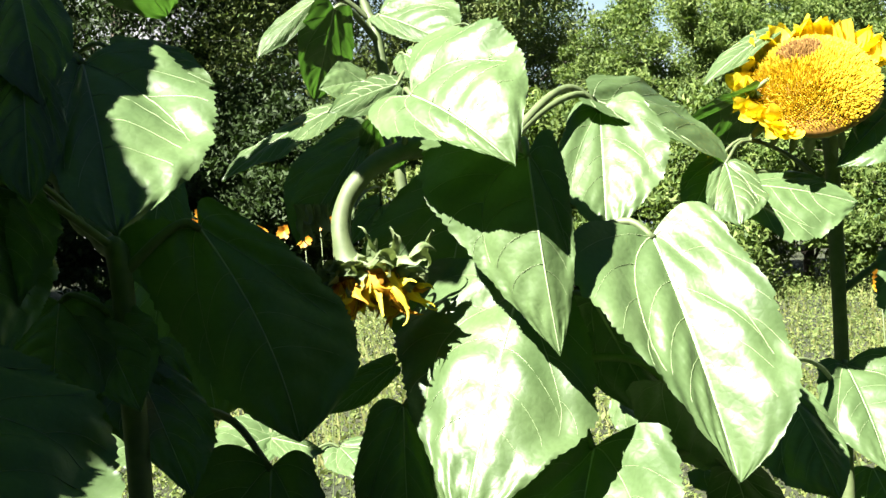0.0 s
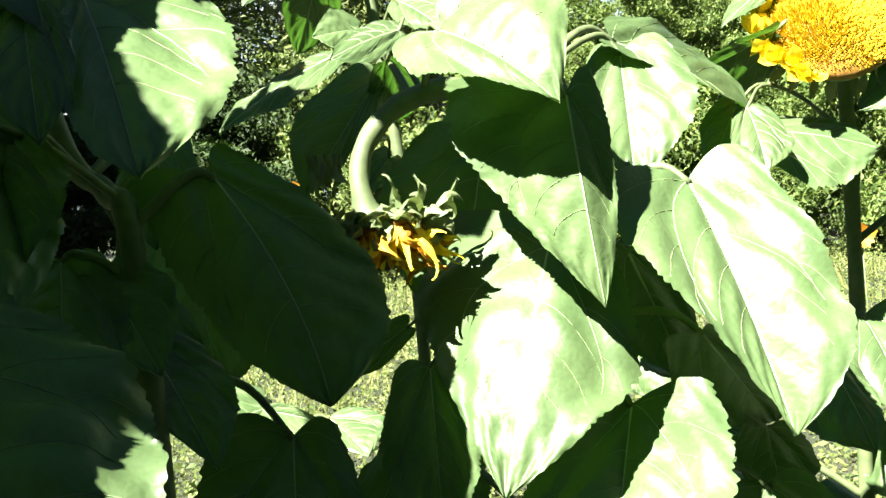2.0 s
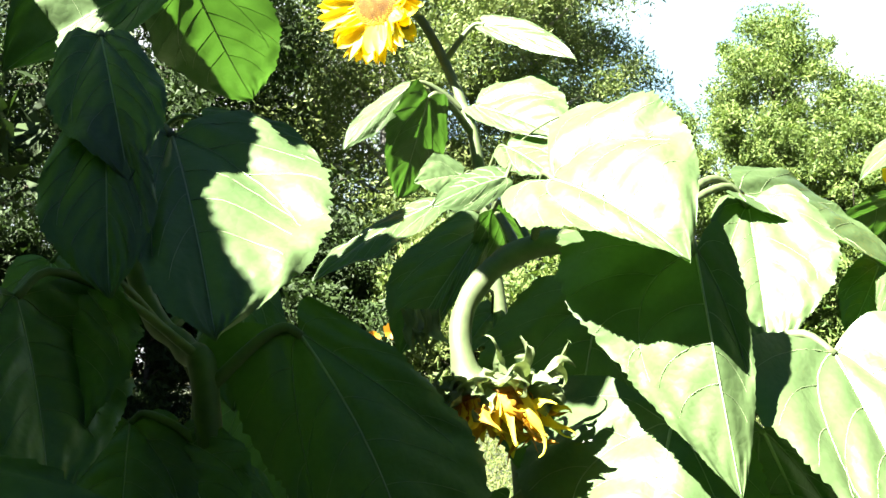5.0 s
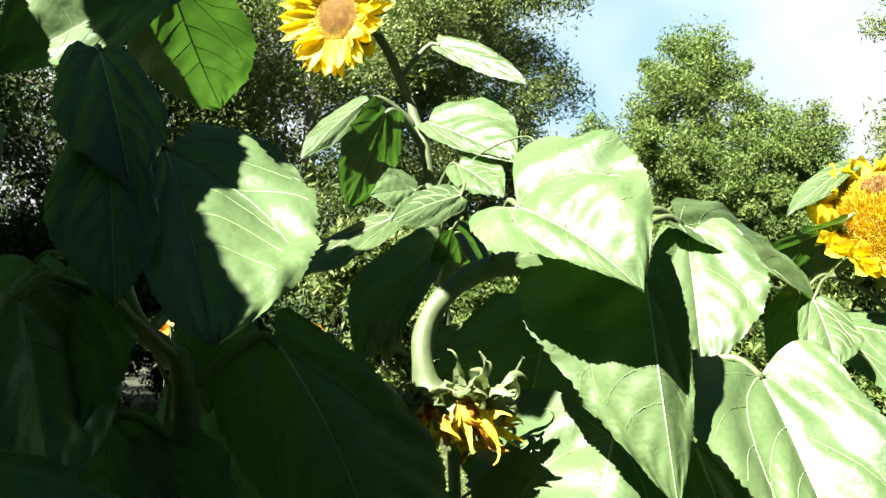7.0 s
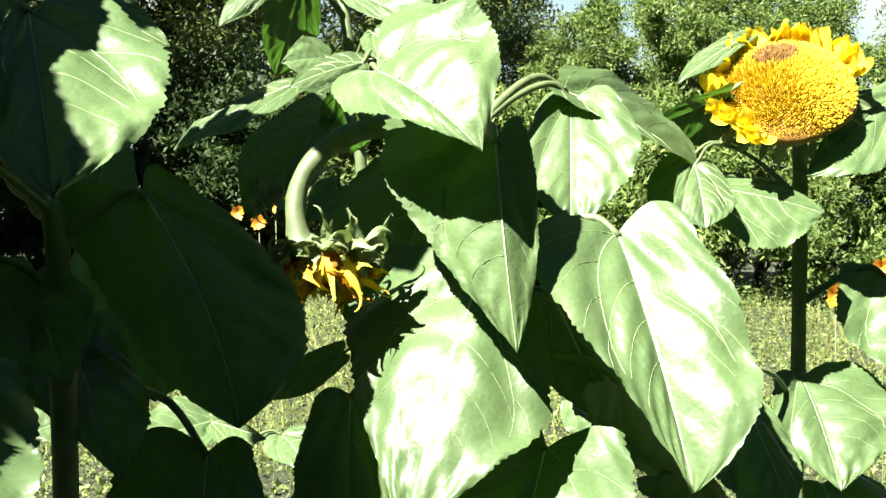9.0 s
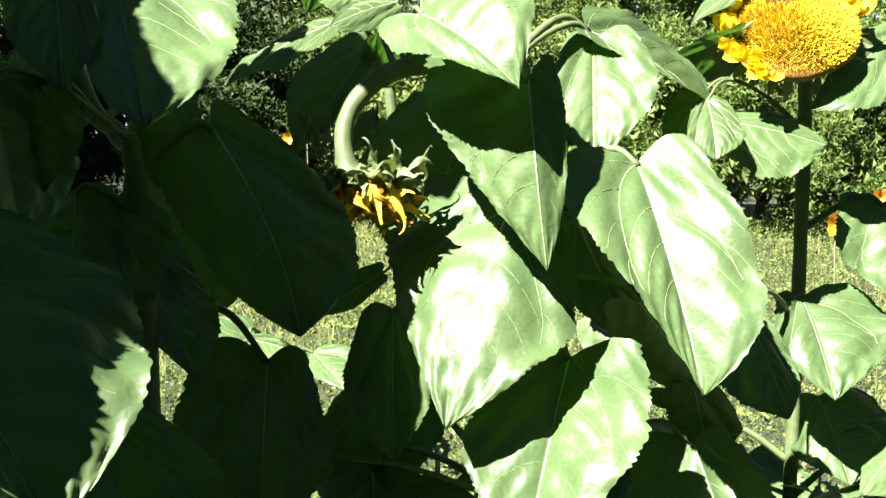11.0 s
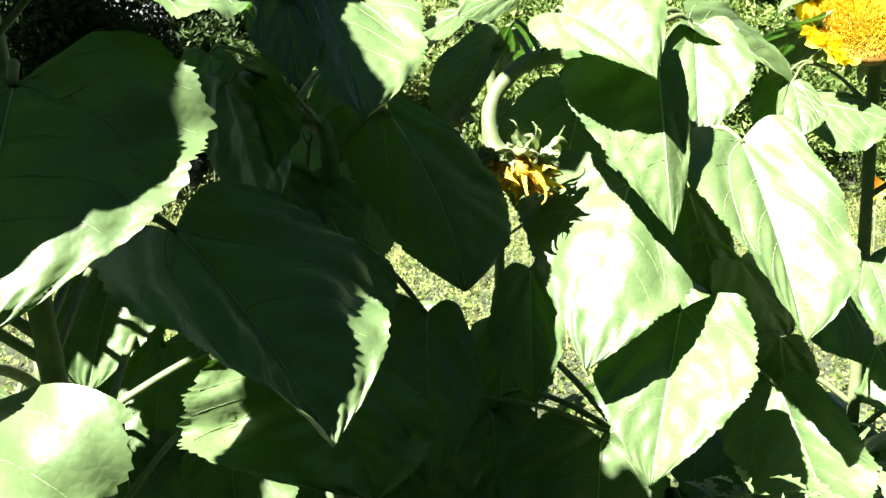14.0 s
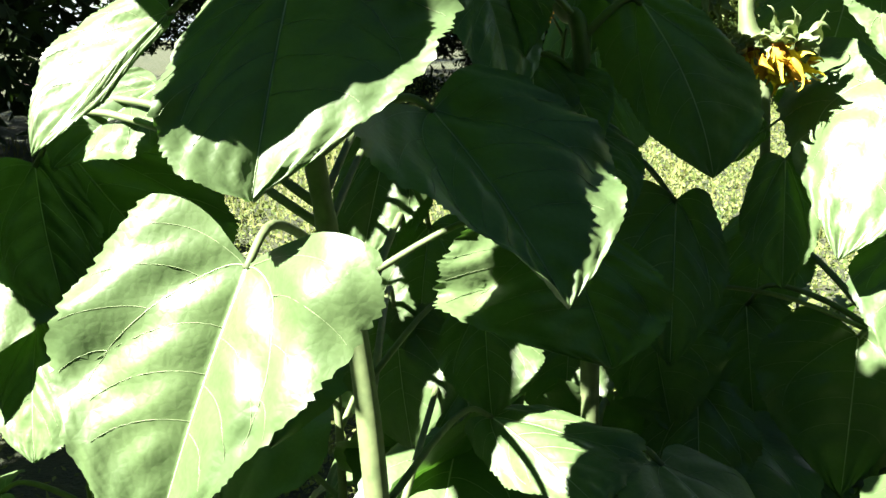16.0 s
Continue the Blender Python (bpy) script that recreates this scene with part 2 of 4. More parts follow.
        ridge(q * 0.97, q * 0, 0.006 * size, 0.0004)
        main = len(vf)
        for sgn in (-1, 1):
            ridge(0.01 + 0.55 * q ** 1.2, sgn * 0.78 * q ** 0.85, 0.0030 * size, 0.0003)
        if size > 0.1:
            for sgn, off in ((-1, 0.0), (1, 0.035)):
                ridge(0.012 + 0.07 * h, sgn * 0.8 * h ** 0.9, 0.0017 * size, 0.0002)
                for u0 in (0.22, 0.38, 0.54):
                    ridge(u0 + off + 0.30 * (1.05 - u0) * h ** 1.4, sgn * 0.72 * h, 0.0016 * size * (1.2 - u0), 0.0002)
                for f in (0.3, 0.55, 0.8):
                    u1, v1 = 0.01 + 0.55 * f ** 1.2, 0.78 * f ** 0.85
                    ridge(u1 + 0.1 * h ** 1.5, sgn * (v1 + (0.94 - v1) * h), 0.0012 * size, 0.0002)
        me = mesh_of("midrib", vv, vf, VEIN)
        me.materials.append(SIDE_VEIN)
        me.polygons.foreach_set("material_index", [int(k >= main) for k in range(len(vf))])
        part("midrib", me, ob, "pale raised midrib with side veins")
    end = Vector(rib(np.array(0.015))) - Vector(nrm) * 0.002
    if petiole is None and plant.name in STEMS:
        root = min((p for p in STEMS[plant.name] if p.z < end.z + 0.08), key=lambda p: (p - end).length + 0.6 * abs(p.z - end.z + 0.05), default=None)
        if root is not None and (root - end).length < 0.5:
            d = (root - end).length
            back = Vector(B - T).normalized()
            petiole = [root, root.lerp(end, 0.45) + Vector((0, 0, 0.16 * d)), root.lerp(end, 0.82) + Vector((0, 0, 0.12 * d)) + back * 0.06 * d]
    if petiole:
        thick = float(min(0.0062, 0.027 * size))
        tube("petiole", list(petiole) + [end], thick, thick * 0.65, plant, n=14, sides=7)
    return ob


STEMS = {}


def stem(plant, points, r0, r1, flare=0.0):
    """The plant's stalk; leaf stalks spring from it."""
    STEMS[plant.name] = smooth_line(points, 60)
    return part("stem", mesh_of("stem", *tube_data(points, r0, r1, 60, 12, 0.06, flare), STEM), plant)


def lower_leaves(plant, count, lo, hi, reach, seed):
    """Broad leaves low on the stalk, in the shade of the others."""
    rnd = random.Random(seed)
    line = STEMS[plant.name]
    for k in range(count):
        z = lo + (hi - lo) * (k + rnd.uniform(0, 0.8)) / count
        root = min(line, key=lambda p: abs(p.z - z))
        w = k * 2.4 + rnd.uniform(-0.4, 0.4)
        out = Vector((math.cos(w), math.sin(w), 0))
        side = Vector((-out.y, out.x, 0))
        size = rnd.uniform(0.8, 1.15) * reach
        base = root + out * 0.45 * size + Vector((0, 0, 0.05))
        tip = base + out * size * 0.75 + Vector((0, 0, -0.6 * size))
        mid = base.lerp(tip, 0.4)
        tilt = rnd.uniform(-0.1, 0.1)
        leaf(plant, base, tip, mid - side * 0.42 * size + Vector((0, 0, tilt * size)), mid + side * 0.42 * size - Vector((0, 0, tilt * size)), arch=0.1, nu=40, teeth=14, veins=k % 2 == 0)


def strip_mesh(name, length, width, mat, curl, twist, rnd, rows=8, tip=1.6):
    """A petal or bract along +x: cupped, pointed and curled."""
    verts, faces = [], []
    p, a = Vector((0, 0, 0)), 0.0
    for i in range(rows):
        f = i / (rows - 1)
        w = width * (0.45 + 0.55 * math.sin(math.pi * min(1, f * 1.5 + 0.1) * 0.6)) * (1 - f ** 2.2) ** (1 / tip) + 0.0004
        for j in (-1, -0.5, 0, 0.5, 1):
            t = twist * f
            y, z = j * w, (abs(j) ** 2) * w * 0.35 - 0.08 * w * math.cos(j * 9)
            verts.append(p + Vector((rnd.uniform(-1, 1) * 0.0006, y * math.cos(t) - z * math.sin(t), y * math.sin(t) + z * math.cos(t))))
        a += curl / rows * (0.4 + 1.2 * f)
        p = p + Vector((math.cos(a), 0, math.sin(a))) * (length / (rows - 1))
    for i in range(rows - 1):
        for j in range(4):
            o = i * 5 + j
            faces.append((o, o + 1, o + 6, o + 5))
    return mesh_of(name, verts, faces, mat)


def flower_head(plant, centre, facing, radius, dome, petals, length, tilt, spread, pmat, bracts, blen, btilt, curl, florets, seed, bcurl=0.6, gap=None, wide=0.15, bwide=0.21, heart=(0.0, 0.0), core=0.36):
    """A sunflower head: the disc with its florets, a ring of petals and the green bracts behind it."""
    rnd = random.Random(seed)
    z = Vector(facing).normalized()
    x = z.cross(Vector((0.1, 0.2, 1))).normalized()
    y = z.cross(x)
    m = Matrix((x, y, z)).transposed().to_4x4()
    m.translation = Vector(centre)
    verts, faces, rings, sides = [], [], 9, 28
    prof = [(0.10, -0.55 * radius), (0.45, -0.48 * radius), (0.85, -0.28 * radius), (1.02, -0.05 * radius), (1.0, 0.06 * radius), (0.86, 0.30 * dome), (0.62, 0.66 * dome), (0.34, 0.9 * dome), (0.02, dome)]
    for rr, zz in prof:
        for k in range(sides):
            w = 2 * math.pi * k / sides
            q = rr * radius * (1 + 0.025 * math.sin(5 * w + seed))
            verts.append(m @ Vector((q * math.cos(w), q * math.sin(w), zz)))
    for i in range(rings - 1):
        for k in range(sides):
            faces.append((i * sides + k, i * sides + (k + 1) % sides, (i + 1) * sides + (k + 1) % sides, (i + 1) * sides + k))
    me = mesh_of("flower_head", verts, faces, DISC)
    me.materials.append(BRACT)
    for k, poly in enumerate(me.polygons):
        poly.material_index = 1 if k < 3 * sides else 0
    head = part("flower_head", me, plant)
    for mat, lo, hi, name in ((SEED, -1.0, core, "disc_centre"), (FLORET, core, 2.0, "floret_ring")):
        fv, ff = [], []
        for k in range(florets):
            f = math.sqrt((k + 0.5) / florets)
            w = k * 2.399963
            if not lo <= math.hypot(f * math.cos(w) - heart[0], f * math.sin(w) - heart[1]) + (k * 7919 % 13 - 6) * 0.008 < hi:
                continue
            zz = dome * (1 - f ** 2.2) + 0.02 * radius
            out = Vector((math.cos(w), math.sin(w), 0))
            nrm = (out * f * 0.8 + Vector((rnd.uniform(-0.25, 0.25), rnd.uniform(-0.25, 0.25), 1))).normalized()
            side = nrm.cross(Vector((0.3, 0.5, 0.2))).normalized()
            oth = nrm.cross(side)
            s = radius * 0.0195 * rnd.uniform(0.8, 1.3)
            h = radius * (0.05 if mat is SEED else 0.075) * rnd.uniform(0.6, 1.4)
            c = out * f * radius * 0.97 + Vector((0, 0, zz))
            o = len(fv)
            fv += [m @ (c + side * s), m @ (c + oth * s), m @ (c - side * s), m @ (c - oth * s), m @ (c + nrm * h + side * s * 0.5), m @ (c + nrm * h - side * s * 0.5)]
            ff += [(o, o + 1, o + 4), (o + 1, o + 5, o + 4), (o + 1, o + 2, o + 5), (o + 2, o + 3, o + 5), (o + 3, o, o + 4), (o + 3, o + 4, o + 5)]
        if fv:
            tagged(part(name, mesh_of(name, fv, ff, mat, False), head), kind="stuff")
    for count, ln, tl, cu, mat, name, breadth, back in ((petals, length, tilt, curl, pmat, "petal", wide, 0.0), (bracts, blen, btilt, bcurl, BRACT, "bract", bwide, -0.2)):
        kinds = [strip_mesh(name, ln * rnd.uniform(0.8, 1.2), ln * breadth * rnd.uniform(0.8, 1.25), mat, cu * rnd.uniform(-0.4, 2.2), rnd.uniform(-1.6, 1.6), rnd) for _ in range(8)]
        for k in range(count):
            w = 2 * math.pi * (k + rnd.uniform(-0.35, 0.35)) / count
            if gap and name == "petal" and math.cos(w - gap[0]) > gap[1]:
                continue
            t = tl + rnd.uniform(-spread, spread) * (1.4 if name == "bract" else 1.0)
            place = m @ Matrix.Rotation(w, 4, "Z") @ Matrix.Translation((radius * (0.96 + back * 0.4), 0, back * radius)) @ Matrix.Rotation(-t, 4, "Y") @ Matrix.Rotation(rnd.uniform(-0.5, 0.5), 4, "X")
            ob = part(name, rnd.choice(kinds), head)
            ob.matrix_basis = place
    return head


def ribbon(name, length, width, mat, rnd, bend, twist, rows=13, start=0.5):
    """A withered petal or bract along +x: wrinkled, winding and drawn out to a thin tip."""
    verts, faces = [], []
    p, a, b, t = Vector((0, 0, 0)), 0.0, 0.0, 0.0
    wind = [rnd.uniform(-1, 1) for _ in range(6)]
    for i in range(rows):
        f = i / (rows - 1)
        w = width * (start + (1 - start) * math.sin(math.pi * min(1, f * 1.6))) * (1 - f ** 1.5) + 0.0006
        fwd = Vector((math.cos(a) * math.cos(b), math.sin(b), math.sin(a) * math.cos(b)))
        side = fwd.cross(Vector((0, 0, 1))).normalized()
        up = side.cross(fwd)
        e = side * math.cos(t) + up * math.sin(t)
        g = up * math.cos(t) - side * math.sin(t)
        for j in (-1, -0.5, 0, 0.5, 1):
            verts.append(p + e * j * w * rnd.uniform(0.8, 1.15) + g * w * (0.5 * j * j + 0.3 * math.sin(7 * f + 5 * j + 6 * wind[3]) + rnd.uniform(-0.12, 0.12)))
        a += bend / rows * (wind[0] + 1.6 * math.sin(6 * f + 3 * wind[1])) * (0.4 + 1.4 * f)
        b += bend / rows * (wind[4] + math.sin(5 * f + 3 * wind[2])) * (0.3 + f)
        t += twist * wind[5] / rows
        p = p + fwd * (length / (rows - 1))
    for i in range(rows - 1):
        for j in range(4):
            o = i * 5 + j
            faces.append((o, o + 1, o + 6, o + 5))
    return mesh_of(name, verts, faces, mat)


def wither(head, centre, facing, radius, seed):
    """Dried petals hanging from a drooping head and the shrivelled bracts round its rim."""
    rnd = random.Random(seed)
    z = Vector(facing).normalized()
    x = (Vector((1, 0, 0)) - z * z.x).normalized()
    y = z.cross(x)
    m = Matrix((x, y, z)).transposed().to_4x4()
    m.translation = Vector(centre)
    for name, mat, count, ln, wd, lo, hi, ring, back, bend, start in (
            ("petal", DRY, 28, 0.060, 0.0115, 0.85, 1.5, 0.95, 0.05, 2.2, 0.6),
            ("petal", PETAL, 20, 0.063, 0.0105, 0.8, 1.45, 0.95, 0.05, 2.4, 0.6),
            ("bract", BRACT, 20, 0.050, 0.0095, -0.5, 0.4, 0.92, -0.15, 3.6, 1.0),
            ("bract", BRACT, 9, 0.046, 0.0110, 0.5, 1.2, 0.97, -0.05, 3.0, 1.0),
            ("bract", BRACT, 12, 0.036, 0.0120, -1.1, 0.2, 0.7, -0.4, 2.8, 0.9)):
        for k in range(count):
            w = 2 * math.pi * (k + rnd.uniform(-0.4, 0.4)) / count
            right = 1 + 0.3 * math.cos(w)
            me = ribbon(name, ln * rnd.uniform(0.65, 1.25) * (right if name == "bract" else 1), wd * rnd.uniform(0.6, 1.25), mat, rnd, bend, 2.5, start=start)
            ob = part(name, me, head)
            ob.matrix_basis = m @ Matrix.Rotation(w, 4, "Z") @ Matrix.Translation((radius * ring, 0, back * radius)) @ Matrix.Rotation(-rnd.uniform(lo, hi), 4, "Y") @ Matrix.Rotation(rnd.uniform(-0.9, 0.9), 4, "X")


def slope(x, y):
    """The height of the ground."""
    d = max(0.0, y - 2.5)
    return 0.055 * min(d, 14) + 0.03 * math.sin(0.7 * x + 0.4 * y) * min(1.0, d)


# ---- ground ----
def build_ground():
    xs = np.concatenate([np.linspace(-900, -20, 12), np.linspace(-18, 18, 46), np.linspace(20, 900, 12)])
    ys = np.concatenate([np.linspace(-900, -12, 12), np.linspace(-10, 26, 46), np.linspace(30, 900, 12)])
    verts = [(x, y, slope(x, y)) for y in ys for x in xs]
    w = len(xs)
    faces = [(j * w + i, j * w + i + 1, (j + 1) * w + i + 1, (j + 1) * w + i) for j in range(len(ys) - 1) for i in range(w - 1)]
    m, n, l, b, out = material("soil_and_grass")
    ramp, tex, tc = noise_ramp(n, l, 2.2, ((0.35, (0.022, 0.034, 0.009)), (0.55, (0.038, 0.048, 0.015)), (0.75, (0.052, 0.052, 0.022))), 6)
    fine, _, _ = noise_ramp(n, l, 60, ((0.3, (0.6, 0.6, 0.6)), (0.7, (1, 1, 1))), 5)
    l.new(mixed(n, l, "MULTIPLY", 1.0, ramp.outputs[0], fine.outputs[0]), b.inputs["Base Color"])
    b.inputs["Roughness"].default_value = 0.95
    bump = n.new("ShaderNodeBump")
    bump.inputs["Distance"].default_value = 0.05
    l.new(fine.outputs[0], bump.inputs["Height"])
    l.new(bump.outputs[0], b.inputs["Normal"])
    tagged(new("ground", mesh_of("ground", verts, faces, m)), "grassy garden ground of dry soil and weeds", "ground", kind="structure")


build_ground()


# far hazy sky above the trees, hundreds of metres off
def build_backdrop():
    verts, faces = [], []
    n, rows = 40, 8
    for i in range(n + 1):
        w = radians(-65 + 130 * i / n)
        for j in range(rows + 1):
            verts.append((420 * math.sin(w), 420 * math.cos(w), -5 + 260 * j / rows))
    for i in range(n):
        for j in range(rows):
            o = i * (rows + 1) + j
            faces.append((o, o + 1, o + rows + 2, o + rows + 1))
    m, nn, l, b, out = material("hazy_sky")
    ramp, tex, tc = noise_ramp(nn, l, 0.006, ((0.34, (0.42, 0.74, 1.0)), (0.48, (0.74, 0.93, 1.0)), (0.60, (1.0, 1.0, 1.0))), 3)
    em = nn.new("ShaderNodeEmission")
    em.inputs["Strength"].default_value = 0.135
    l.new(ramp.outputs[0], em.inputs["Color"])
    l.new(em.outputs[0], out.inputs["Surface"])
    tagged(new("backdrop", mesh_of("backdrop", verts, faces, m)), "pale blue summer sky with thin white haze", "sky", kind="structure")


build_backdrop()


def scatter_leaves(name, centres, size, mat, rng, stretch=1.9, up=0.35, three=False):
    """Small pointed leaves at the given places."""
    k = len(centres)
    c = np.asarray(centres)
    d = rng.normal(size=(k, 3))
    d[:, 2] -= up
    d /= np.linalg.norm(d, axis=1)[:, None]
    e = np.cross(d, rng.normal(size=(k, 3)))
    e /= np.linalg.norm(e, axis=1)[:, None]
    f = np.cross(d, e)
    s = size * rng.uniform(0.6, 1.35, (k, 1))
    if three:
        p = np.empty((k, 3, 3))
        p[:, 0], p[:, 1], p[:, 2] = c - d * s * 0.6 + e * s * 0.15, c - d * s * 0.1 - e * s * 0.32, c + d * s * 0.75 + e * s * 0.1
    else:
        p = np.empty((k, 4, 3))
        p[:, 0] = c - d * s * 0.5 * stretch / 1.9
        p[:, 1] = c + e * s * 0.33
        p[:, 2] = c + d * s * 0.62 * stretch / 1.9 + f * s * 0.12
        p[:, 3] = c - e * s * 0.33
    m = p.shape[1]
    me = bpy.data.meshes.new(name)
    me.vertices.add(m * k)
    me.vertices.foreach_set("co", p.ravel())
    me.loops.add(m * k)
    me.loops.foreach_set("vertex_index", np.arange(m * k))
    me.polygons.add(k)
    me.polygons.foreach_set("loop_start", np.arange(k) * m)
    me.polygons.foreach_set("loop_total", np.full(k, m))
    me.materials.append(mat)
    me.update(calc_edges=True)
    return me


BARK = plain("bark", (0.0275, 0.022, 0.0165), (0.088, 0.0715, 0.055), 14, 0.9, bumpy=0.6)
BIRCH = plain("birch_bark", (0.138, 0.132, 0.121), (0.33, 0.319, 0.297), 9, 0.8)
TREE_GREEN = island_material("tree_leaf", (0.028, 0.060, 0.012), (0.135, 0.185, 0.052), (0.11, 0.185, 0.02))
TREE_OLIVE = island_material("olive_leaf", (0.04, 0.075, 0.02), (0.165, 0.205, 0.068), (0.12, 0.18, 0.03))
# leaf colour with shade mixed in: left trees, shrubs, wood and hedge
TREE_SHADE_TONE = island_material("shade_tone_leaf", (0.010, 0.022, 0.005), (0.032, 0.058, 0.014), (0.03, 0.065, 0.008), 0.15)
TREES = [0]


def tree(x, y, height, radius, low, count, size, mat, bark, label, category="tree", lean=(0, 0), peak=1.0, group="trees behind the garden", taper=1.7, steep=(0.05, 0.5), clump=0.105):
    """A tapered trunk with limbs and twigs, and a crown of many small leaves gathered round the twigs."""
    TREES[0] += 1
    rng = np.random.default_rng(TREES[0])
    z0 = slope(x, y)
    t = thing("tree" if category == "tree" else "shrub", (x, y, z0), label, category, group)
    top = Vector((x + lean[0], y + lean[1], z0 + height * 0.97))
    knee = Vector((x, y, z0)).lerp(top, 0.5) + Vector((rng.normal() * 0.15, rng.normal() * 0.15, 0))
    r = 0.012 * height + 0.02
    tube("trunk", [(x, y, z0 - 0.1), knee, top], r, 0.008, t, bark, n=12, sides=8)
    centres = []
    limbs = int(14 + height * 2)
    for k in range(limbs):
        f = low + (0.98 - low) * ((k + rng.uniform(0, 1)) / limbs)
        root = Vector((x, y, z0)).lerp(knee, f * 2) if f < 0.5 else knee.lerp(top, f * 2 - 1)
        g = (f - low) / (1 - low)
        reach = radius * (min(1, 0.55 + 1.6 * g) * (1 - g ** taper * peak) + 0.06) * rng.uniform(0.65, 1.15)
        w = k * 2.4 + rng.uniform(-0.4, 0.4)
        rise = rng.uniform(*steep) * reach * (1 - 0.65 * g if steep[1] > 1 else 1)
        end = root + Vector((math.cos(w) * reach, math.sin(w) * reach, rise))
        bend = root.lerp(end, 0.5) + Vector((0, 0, 0.12 * reach))
        a, b = tube_data([root, bend, end], r * 0.35 * (1 - 0.7 * f), 0.004, 6, 5)
        part("limb", mesh_of("limb", a, b, bark), t)
        share = max(30, int(count / limbs * (0.35 + reach / radius)))
        clumps = 9
        shoot = steep[1] > 1
        for c in range(clumps):
            s = 0.25 + 0.8 * (c + rng.uniform(0, 1)) / clumps
            q = np.array(root.lerp(bend, s * 2) if s < 0.5 else bend.lerp(end, s * 2 - 1))
            q = q + np.clip(rng.normal(size=3), -1.5, 1.5) * 0.09 * radius
            spread = np.array((1, 1, 0.8)) * clump * radius * rng.uniform(0.6, 1.3) * ((1.25 - 0.75 * s) if shoot else 1)
            centres.append(q + np.clip(rng.normal(size=(share // clumps, 3)), -1.7, 1.7) * spread)
    part("crown", scatter_leaves("crown", np.concatenate(centres), size, mat, rng, three=True), t)
    return t


# row of trees and shrubs behind the garden
TALL = "tall birch with drooping sunlit grey-green foliage"
YOUNG = "young bushy tree with light green leaves in sun"
SHADE = "leafy tree at the garden edge, its shade put into dark leaf colour"
tree(-2.6, 15.5, 11, 2.8, 0.12, 150000, 0.06, TREE_OLIVE, BIRCH, TALL)
tree(-0.25, 17.0, 12, 2.3, 0.06, 165000, 0.06, TREE_OLIVE, BIRCH, TALL)
tree(-5.6, 14.0, 10, 2.8, 0.10, 70000, 0.085, TREE_SHADE_TONE, BARK, SHADE)
tree(-9.0, 15.0, 10, 3.0, 0.06, 50000, 0.09, TREE_SHADE_TONE, BARK, SHADE)
tree(3.25, 15.2, 5.6, 2.3, 0.0, 130000, 0.05, TREE_GREEN, BARK, YOUNG, taper=0.95, steep=(0.7, 1.7), clump=0.085)
tree(4.0, 14.6, 4.5, 1.9, 0.0, 70000, 0.05, TREE_GREEN, BARK, YOUNG, taper=0.95, steep=(0.7, 1.7), clump=0.085)
tree(4.9, 15.0, 4.5, 1.9, 0.0, 90000, 0.05, TREE_GREEN, BARK, YOUNG, taper=0.95, steep=(0.7, 1.7), clump=0.085)
tree(6.9, 16.0, 4.4, 1.9, 0.0, 80000, 0.05, TREE_GREEN, BARK, YOUNG, taper=0.95, steep=(0.7, 1.7), clump=0.085)
tree(8.6, 16.5, 10.0, 2.3, 0.03, 120000, 0.055, TREE_OLIVE, BIRCH, TALL)
tree(1.6, 14.2, 4.0, 1.8, 0.0, 80000, 0.05, TREE_GREEN, BARK, YOUNG, taper=0.95, steep=(0.7, 1.7), clump=0.085)
# low shrubs that close the gaps at the foot of the trees
SHRUB = "dense low shrub under the trees"
# shrubs on the left get the leaf colour with shade mixed in
for k, (x, y, h, m) in enumerate(((-7.4, 13.2, 2.6, TREE_SHADE_TONE), (-5.2, 12.6, 2.4, TREE_SHADE_TONE), (-3.2, 13.2, 2.6, TREE_SHADE_TONE), (-1.2, 13.0, 2.5, TREE_OLIVE), (0.6, 12.8, 2.4, TREE_GREEN), (2.6, 12.6, 2.4, TREE_GREEN), (4.6, 12.8, 2.5, TREE_GREEN), (6.6, 13.2, 2.6, TREE_GREEN), (8.6, 13.6, 2.8, TREE_GREEN), (-2.0, 14.6, 3.0, TREE_SHADE_TONE), (-4.2, 14.8, 3.0, TREE_SHADE_TONE))):
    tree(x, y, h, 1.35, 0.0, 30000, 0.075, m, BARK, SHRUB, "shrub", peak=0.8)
# wood that closes the place on the other sides
WOOD = "broad leafy tree added to close the edge of the garden"
# (-8.6, 7.6) is added, mostly out of view, to shade the left trees
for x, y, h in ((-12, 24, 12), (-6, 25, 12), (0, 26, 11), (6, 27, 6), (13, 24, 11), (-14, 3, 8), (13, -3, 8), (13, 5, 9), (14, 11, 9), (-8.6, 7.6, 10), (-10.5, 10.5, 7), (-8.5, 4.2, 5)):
    tree(x, y, h, 3.4, 0.04, 26000 if y > 10 else 14000, 0.13 if y > 10 else 0.26, TREE_GREEN if x > 5 else TREE_SHADE_TONE, BARK, WOOD)
# unseen hedge behind the camera, added to hold back sky light and bounce
HEDGE = "tall dense hedge, unseen, added to hold back the sky light"
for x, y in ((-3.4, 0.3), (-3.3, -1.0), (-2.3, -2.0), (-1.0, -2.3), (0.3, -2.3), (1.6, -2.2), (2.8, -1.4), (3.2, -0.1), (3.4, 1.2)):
    tree(x, y, 3.1, 1.05, 0.0, 10000, 0.18, TREE_SHADE_TONE, BARK, HEDGE, "shrub", peak=0.5, group="garden hedge")


